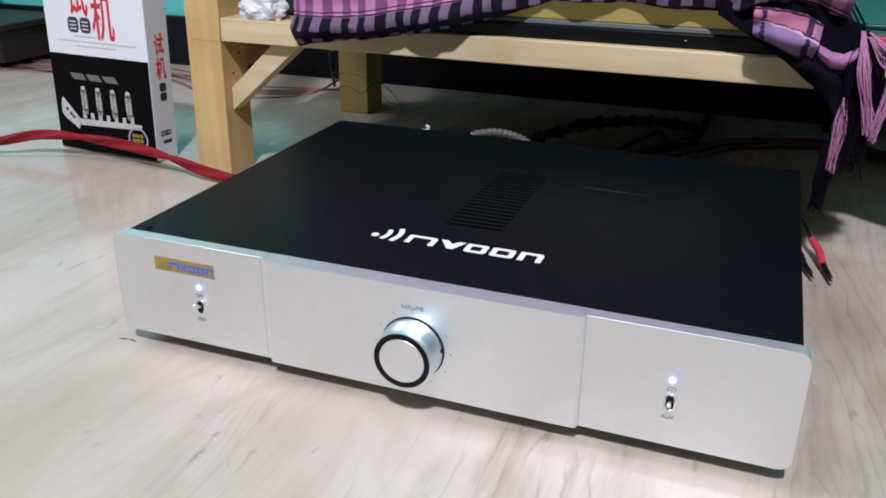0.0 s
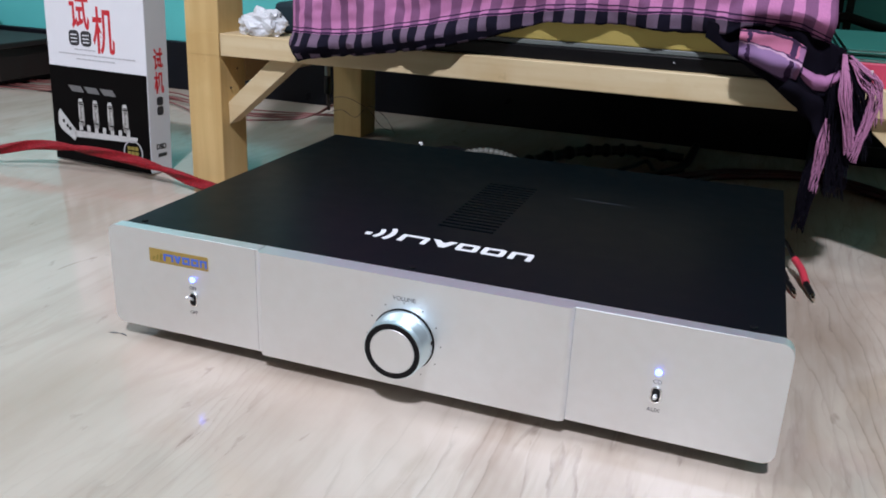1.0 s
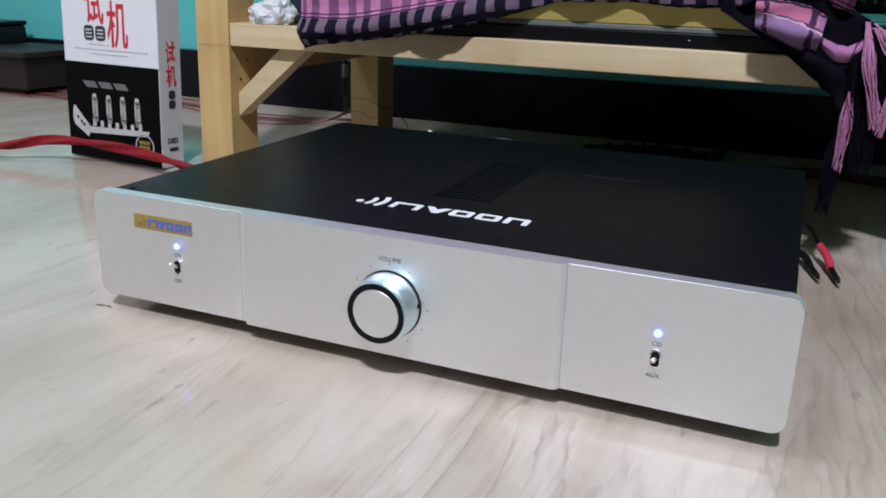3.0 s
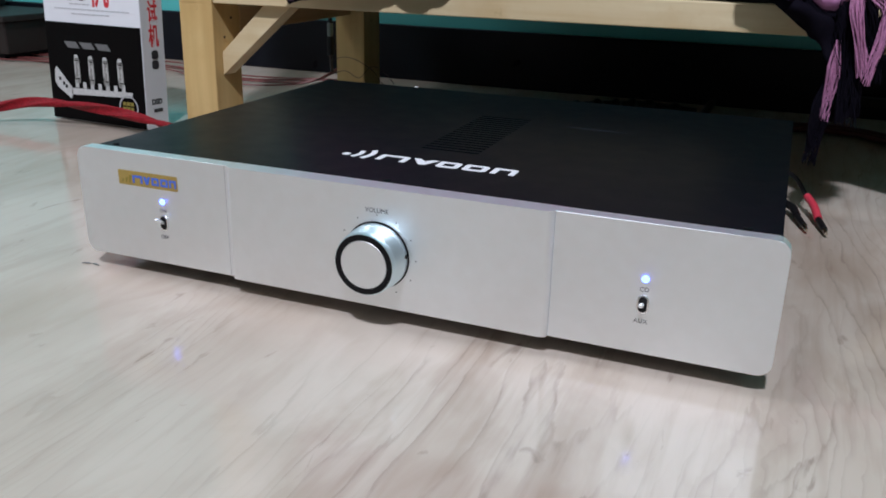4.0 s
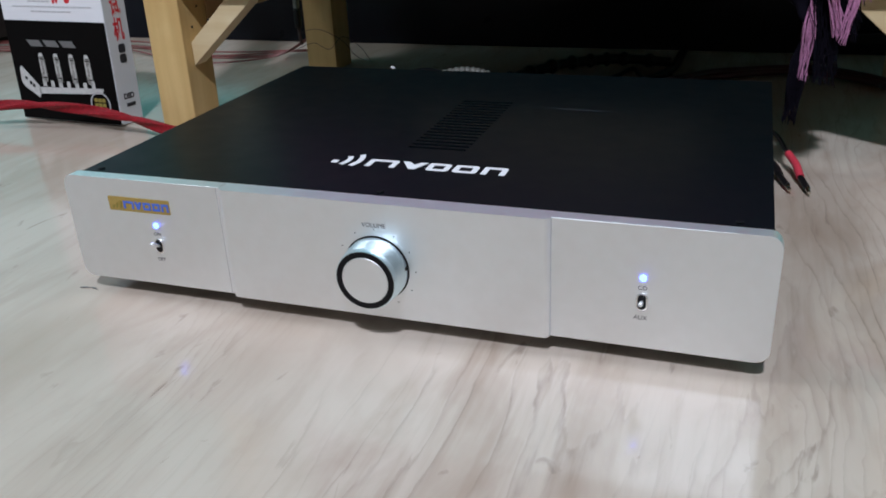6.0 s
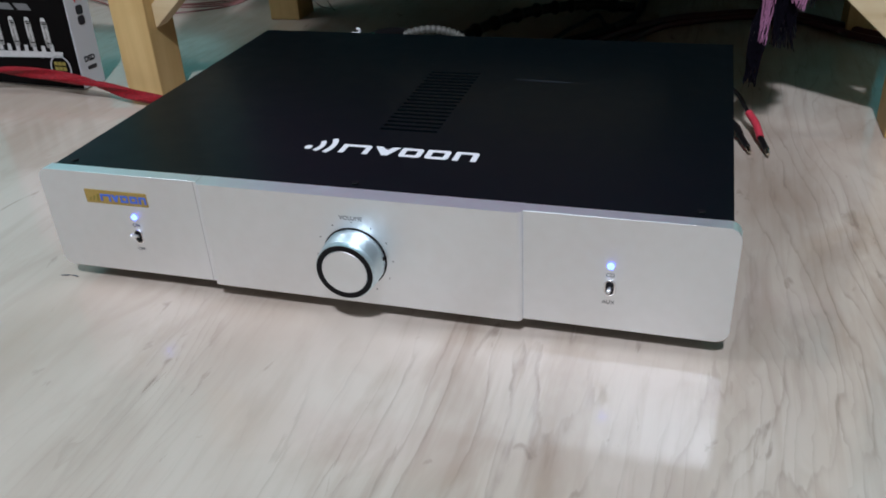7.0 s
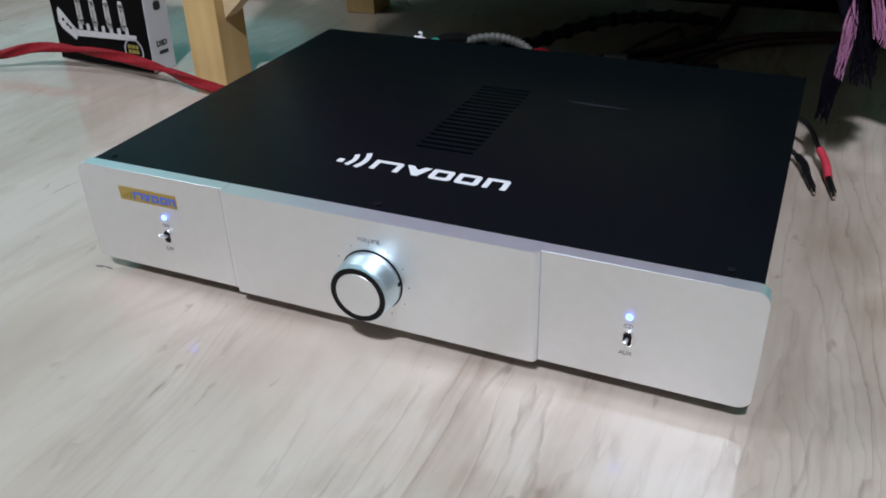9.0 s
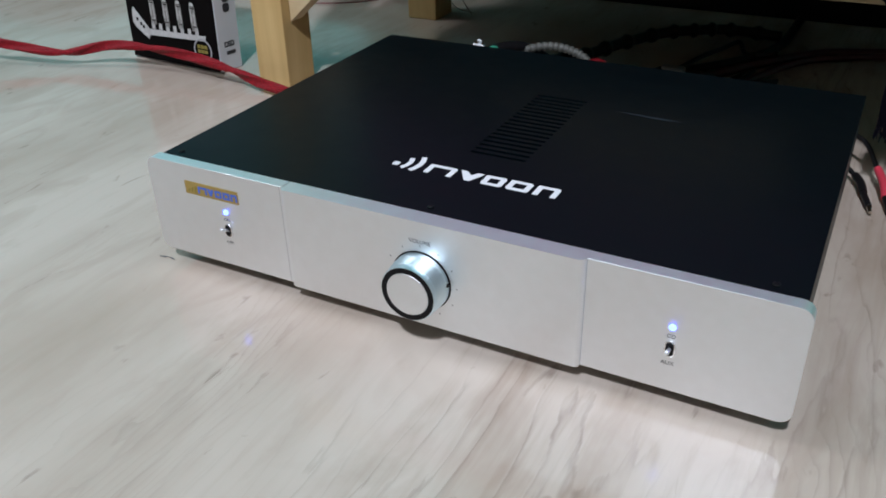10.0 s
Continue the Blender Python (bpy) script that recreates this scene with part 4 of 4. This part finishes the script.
        flat_print(wh, [(x - 0.0036, 0.0540), (x - 0.0022, 0.0540), (x - 0.0020, 0.0690), (x - 0.0034, 0.0690)], pose(0, -0.0008, 0) @ FRONT)
        flat_print(wh, [(x + 0.0016, 0.0500), (x + 0.0028, 0.0500), (x + 0.0026, 0.0655), (x + 0.0016, 0.0655)], pose(0, -0.0008, 0) @ FRONT)
        flat_print(wh, [(x - 0.0036, 0.0722), (x + 0.0036, 0.0722), (x + 0.0022, 0.0762), (x - 0.0022, 0.0762)], pose(0, -0.0008, 0) @ FRONT)
    for k in range(7):
        x = 0.0405 + k * 0.0120
        flat_print(wh, [(x, 0.0385), (x + 0.0054, 0.0387), (x + 0.0050, 0.0480 - 0.0022 * (k % 2)), (x + 0.0004, 0.0480 - 0.0022 * (k % 2))], Fb)
    part("picture_valve", tu, M_VALVE_INK, fr, "grey printed valves")
    part("picture_light", wh, M_SILVER_INK, fr, "silver shapes of a printed valve amplifier")
    dk = bmesh.new()
    for k in range(4):
        x = 0.0460 + k * 0.0222
        for z in (0.0485, 0.0690, 0.0715):
            flat_print(dk, [(x - 0.0025, z), (x + 0.0030, z), (x + 0.0030, z + 0.0012), (x - 0.0025, z + 0.0012)], pose(0, -0.0008, 0) @ FRONT)
    for x, z in ((0.0150, 0.0450), (0.0205, 0.0400), (0.0245, 0.0370)):
        flat_print(dk, rounded(x, x + 0.0032, z, z + 0.0040, (0.001,) * 4), pose(0, -0.0008, 0) @ FRONT)
    part("picture_dark", dk, M_BLACKCARD, fr)
    ringm = bmesh.new()
    c = (0.1210, 0.0225)
    n = 40
    for i in range(n):
        a, b2 = 2 * math.pi * i / n, 2 * math.pi * (i + 1) / n
        flat_print(ringm, [(c[0] + r * math.cos(q), c[1] + r * 0.98 * math.sin(q)) for r, q in ((0.0125, a), (0.0142, a), (0.0142, b2), (0.0125, b2))], Fb)
    part("badge_ring", ringm, M_GREY_INK, fr, "round printed badge")
    yb = bmesh.new()
    for z in (0.0195, 0.0250):
        for k in range(3):
            flat_print(yb, [(0.1128 + k * 0.0056, z), (0.1174 + k * 0.0056, z), (0.1174 + k * 0.0056, z + 0.0040), (0.1128 + k * 0.0056, z + 0.0040)], Fb)
    part("badge_mark", yb, M_YELLOW_INK, fr, "yellow bars in the badge")
    return al


build_album()


# ---- cables and plugs ----
def cable(name, label, points, radius, mat, sides=10, flat=1.0, twist=0.0, per=10, twin=False):
    return tagged(part(name, tube(bmesh.new(), points, radius, sides, per, flat, twist, twin), mat, smooth=True), label, "cable")


cable("red_braided_cable", "thick twisted red braided cable running in front of the album box", [(-1.25, 0.16, 0.02), (-1.0, 0.20, 0.030), (-0.80, 0.245, 0.033), (-0.72, 0.268, 0.024), (-0.655, 0.288, 0.0165), (-0.60, 0.312, 0.0255), (-0.545, 0.322, 0.0255), (-0.48, 0.323, 0.0225), (-0.42, 0.318, 0.0165), (-0.366, 0.311, 0.009), (-0.31, 0.305, 0.0085), (-0.26, 0.33, 0.0085), (-0.225, 0.40, 0.0085), (-0.15, 0.45, 0.009)], 0.0058, M_RED_BRAID, 20, 0.62, 3.4, 18, True)


def build_plug(name, label, points, sleeve):
    """A lead that ends in a banana plug. points: cable start, sleeve start, sleeve end, tip base, tip."""
    p = [Vector(q) for q in points]
    g = thing(name, label, "plug", "loose banana plugs")
    part("lead", tube(bmesh.new(), [p[0] + Vector((-0.05, 0.05, -0.005)), p[0], p[1]], 0.0020, 10), M_BLACK_WIRE, g, "", True)
    part("sleeve", tube(bmesh.new(), [p[1], (p[1] + p[2]) / 2 + Vector((0.001, 0, 0.001)), p[2]], 0.0032, 12), sleeve, g, "", True)
    part("barrel", tube(bmesh.new(), [p[2], p[3]], 0.0025, 12), M_BLACK_WIRE, g, "black plug barrel", True)
    part("tip", tube(bmesh.new(), [p[3], p[4]], lambda q: 0.0019 - 0.0005 * q, 10), M_BRASS, g, "dull silver tip", True)


build_plug("banana_plug", "banana plug with a red sleeve lying on the floor", [(0.213, 0.372, 0.026), (0.231, 0.339, 0.0150), (0.2405, 0.306, 0.0062), (0.2450, 0.286, 0.0045), (0.2462, 0.278, 0.0035)], M_RED_SLEEVE)
build_plug("banana_plug", "banana plug with a black sleeve lying on the floor", [(0.200, 0.350, 0.012), (0.216, 0.334, 0.0085), (0.2245, 0.309, 0.0060), (0.2303, 0.289, 0.0045), (0.2322, 0.281, 0.0035)], M_BLACK_WIRE)

# red speaker cables on the floor by the wall
rnd = random.Random(5)
for i in range(5):
    o = i * 0.022
    cable("red_floor_cable", "thin red cable lying in loose curves on the floor", [(-1.35, 0.62 + o * 0.7, 0.004), (-1.0, 0.66 + o + rnd.uniform(-0.02, 0.02), 0.004), (-0.75, 0.70 + o * 0.6 + rnd.uniform(-0.03, 0.02), 0.004 + 0.003 * (i % 2)), (-0.58, 0.62 + o + rnd.uniform(-0.02, 0.02), 0.004 + 0.003 * (i % 2)), (-0.46, 0.68 + o * 0.5, 0.006), (-0.41, 0.715 + o * 0.3, 0.03 if i < 3 else 0.006), (-0.405, 0.735 + o * 0.2, 0.004)], 0.0012, M_RED_WIRE, 8)
cable("red_floor_cable", "red cable lying on the floor under the bench, colour darkened for shade", [(-0.02, 0.40, 0.006), (0.06, 0.55, 0.006), (0.14, 0.655, 0.006), (0.195, 0.685, 0.006), (0.24, 0.700, 0.006), (0.287, 0.694, 0.006), (0.318, 0.672, 0.006), (0.346, 0.642, 0.006), (0.378, 0.612, 0.006), (0.55, 0.50, 0.006), (0.8, 0.42, 0.006)], 0.005, M_SHADED_RED_WIRE, 10)
cable("red_floor_cable", "red cable lying on the floor under the bench, colour darkened for shade", [(0.04, 0.38, 0.006), (0.12, 0.60, 0.006), (0.18, 0.660, 0.006), (0.24, 0.684, 0.006), (0.285, 0.677, 0.006), (0.33, 0.640, 0.006), (0.38, 0.59, 0.006), (0.7, 0.39, 0.006)], 0.004, M_SHADED_RED_WIRE, 10)

# leads at the amplifier's back
cable("black_power_lead", "thick black lead behind the amplifier", [(-0.136, 0.322, 0.046), (-0.128, 0.36, 0.0600), (-0.108, 0.392, 0.0600), (-0.090, 0.42, 0.042), (-0.07, 0.45, 0.015), (-0.04, 0.50, 0.006), (0.04, 0.56, 0.006), (0.10, 0.66, 0.006), (0.11, 0.80, 0.006)], 0.0055, M_BLACK_WIRE, 12)
tangle = random.Random(11)
for i in range(5):
    pts, x, y = [], -0.03 + 0.012 * i, 0.43 + 0.03 * i
    for k in range(7):
        pts.append((x, y, 0.004 + 0.012 * tangle.random()))
        x, y = x + tangle.uniform(0.008, 0.03), y + tangle.uniform(-0.04, 0.05)
    cable("black_floor_lead", "thin black lead tangled on the floor behind the amplifier", pts, 0.0028, M_BLACK_WIRE, 8)
cable("pale_braided_lead", "pale braided lead with a red plug behind the amplifier", [(-0.114, 0.390, 0.048), (-0.102, 0.396, 0.0565), (-0.080, 0.402, 0.0610), (-0.058, 0.401, 0.0600), (-0.040, 0.398, 0.0535), (-0.030, 0.395, 0.040), (-0.028, 0.385, 0.012)], lambda q: 0.0040 + 0.0006 * math.sin(q * 150), M_CLEAR, 12, per=20)
cable("red_signal_lead", "red signal lead plugged into the amplifier", [(-0.030, 0.320, 0.045), (-0.030, 0.36, 0.053), (-0.029, 0.388, 0.0535), (-0.024, 0.410, 0.044), (-0.014, 0.43, 0.012), (-0.005, 0.45, 0.0055)], 0.005, M_RED_BRAID, 10)
cable("black_signal_lead", "black corrugated lead behind the amplifier", [(-0.10, 0.322, 0.035), (-0.098, 0.37, 0.042), (-0.09, 0.43, 0.036), (-0.077, 0.505, 0.022), (-0.056, 0.568, 0.020), (-0.023, 0.627, 0.020), (0.011, 0.662, 0.018), (0.044, 0.684, 0.016), (0.10, 0.70, 0.010)], lambda q: 0.0062 + 0.0030 * max(0.0, math.sin(q * 88)) ** 2, M_BLACK_WIRE, 10, per=24)
cable("green_signal_lead", "green plug and lead behind the amplifier", [(-0.125, 0.3205, 0.05), (-0.125, 0.345, 0.0615), (-0.122, 0.375, 0.060), (-0.118, 0.40, 0.04), (-0.11, 0.42, 0.006)], 0.0045, M_GREEN_BIT, 10)
jack = thing("grey_connector", "grey plastic connector on a black lead behind the amplifier", "connector")
part("body", a_box(0.022, 0.045, 0.445, 0.455, 0.033, 0.041, bevel=0.002), M_GREY_EDGE, jack)
part("lead", tube(bmesh.new(), [(0.045, 0.450, 0.037), (0.062, 0.458, 0.034), (0.085, 0.49, 0.016), (0.12, 0.55, 0.005)], 0.003, 8), M_BLACK_WIRE, jack, "", True)
part("lead", tube(bmesh.new(), [(0.022, 0.450, 0.037), (0.010, 0.42, 0.036), (0.005, 0.36, 0.034), (0.005, 0.321, 0.034)], 0.003, 8), M_BLACK_WIRE, jack, "", True)
tw = bmesh.new()
tube(tw, [(-0.1460, 0.350, 0.0625), (-0.1400, 0.353, 0.0670), (-0.1340, 0.354, 0.0690), (-0.1270, 0.352, 0.0675), (-0.1210, 0.352, 0.0625)], 0.0018, 8)
tube(tw, [(-0.1340, 0.354, 0.0680), (-0.1315, 0.354, 0.0730), (-0.1345, 0.354, 0.0740)], 0.0012, 8)
tube(tw, [(-0.1330, 0.320, 0.055), (-0.1340, 0.335, 0.0605), (-0.1370, 0.352, 0.0700)], 0.0018, 8)
tagged(part("white_tie", tw, M_WHITE, smooth=True), "white twisted tie on the leads behind the amplifier", "cable tie")

# hanging plug and thin wires by the bench's back leg
hp = thing("hanging_plug", "grey and black plug hanging by the bench's back leg", "plug")
part("body", a_box(-0.3905, -0.3845, 0.632, 0.640, 0.082, 0.100, bevel=0.0015), M_GREY_EDGE, hp, "grey plug body")
part("grip", a_box(-0.3915, -0.3835, 0.6315, 0.6405, 0.056, 0.0819, bevel=0.002), M_BLACK_WIRE, hp)
part("tail", tube(bmesh.new(), [(-0.3875, 0.636, 0.0565), (-0.3865, 0.635, 0.045), (-0.3845, 0.634, 0.034)], 0.0022, 8), M_BROWN_WIRE, hp)
part("lead", tube(bmesh.new(), [(-0.3875, 0.636, 0.099), (-0.388, 0.64, 0.13), (-0.386, 0.66, 0.1518)], 0.003, 8), M_BLACK_WIRE, hp)
for pts in ([(-0.388, 0.629, 0.048), (-0.365, 0.628, 0.056), (-0.345, 0.628, 0.054), (-0.322, 0.634, 0.040), (-0.310, 0.65, 0.016), (-0.300, 0.68, 0.003)], [(-0.388, 0.629, 0.030), (-0.362, 0.628, 0.038), (-0.340, 0.628, 0.030), (-0.322, 0.634, 0.046), (-0.305, 0.65, 0.030), (-0.298, 0.67, 0.003)]):
    cable("thin_black_wire", "thin black wire looped by the bench's back leg", pts, 0.0004, M_BROWN_WIRE, 6)

# low furniture at the far side of the room
lc = thing("low_cabinet", "low dark brown wooden cabinet by the teal wall", "cabinet")
part("body", a_box(-1.75, -1.02, 0.66, 0.80, 0.012, 0.066, bevel=0.003), M_BROWN, lc)
part("plinth", a_box(-1.73, -1.04, 0.67, 0.79, 0.0, 0.012), M_BASE, lc)
part("top", a_box(-1.76, -1.01, 0.65, 0.81, 0.066, 0.076, bevel=0.002), M_BROWN, lc)
bx = thing("black_box", "black plastic box on the low cabinet", "box")
part("body", a_box(-1.50, -1.165, 0.69, 0.80, 0.0762, 0.108, bevel=0.004), M_BLACK_WIRE, bx)
part("lid", a_box(-1.502, -1.163, 0.688, 0.802, 0.1082, 0.1165, bevel=0.003), M_BLACK_GLOSS, bx)
rk = thing("black_rack", "black metal rack by the teal wall", "rack")
for x in (0.2535, 0.2660, 0.52):
    part("upright", a_box(x, x + 0.0085, 0.775, 0.79, 0.0, 0.46, bevel=0.001), M_BLACK_WIRE, rk)
for z in (0.02, 0.43):
    part("crossbar", a_box(0.2540, 0.5280, 0.7905, 0.80, z, z + 0.012), M_BLACK_WIRE, rk)
cable("black_hanging_lead", "black lead hanging in a slack loop behind the bench", [(0.17, 0.735, 0.25), (0.243, 0.735, 0.201), (0.268, 0.735, 0.197), (0.294, 0.735, 0.190), (0.32, 0.735, 0.185), (0.36, 0.735, 0.184), (0.50, 0.735, 0.20), (0.70, 0.745, 0.25), (0.72, 0.76, 0.0075)], 0.006, M_BLACK_WIRE, 10)

# dark chips and a thin wire on the floor
sp = bmesh.new()
for x, y, a in ((-0.2195, 0.0005, 0.3), (-0.2120, 0.0012, -0.2)):
    tube(sp, [(x - 0.004, y - a * 0.002, 0.0003), (x, y, 0.0005), (x + 0.003, y + a * 0.004, 0.0003)], lambda q: 0.0002 + 0.0004 * math.sin(math.pi * q), 6, 5)
tagged(part("floor_chips", sp, M_MID_INK), "small dark chips on the pale floor", "debris", kind="stuff")
cable("thin_black_wire", "thin dark wire lying on the floor by the wall", [(-1.5, 0.60, 0.002), (-1.2, 0.655, 0.002), (-1.05, 0.676, 0.002), (-0.95, 0.680, 0.002), (-0.85, 0.66, 0.002), (-0.74, 0.70, 0.002)], 0.0016, M_BLACK_WIRE, 6)
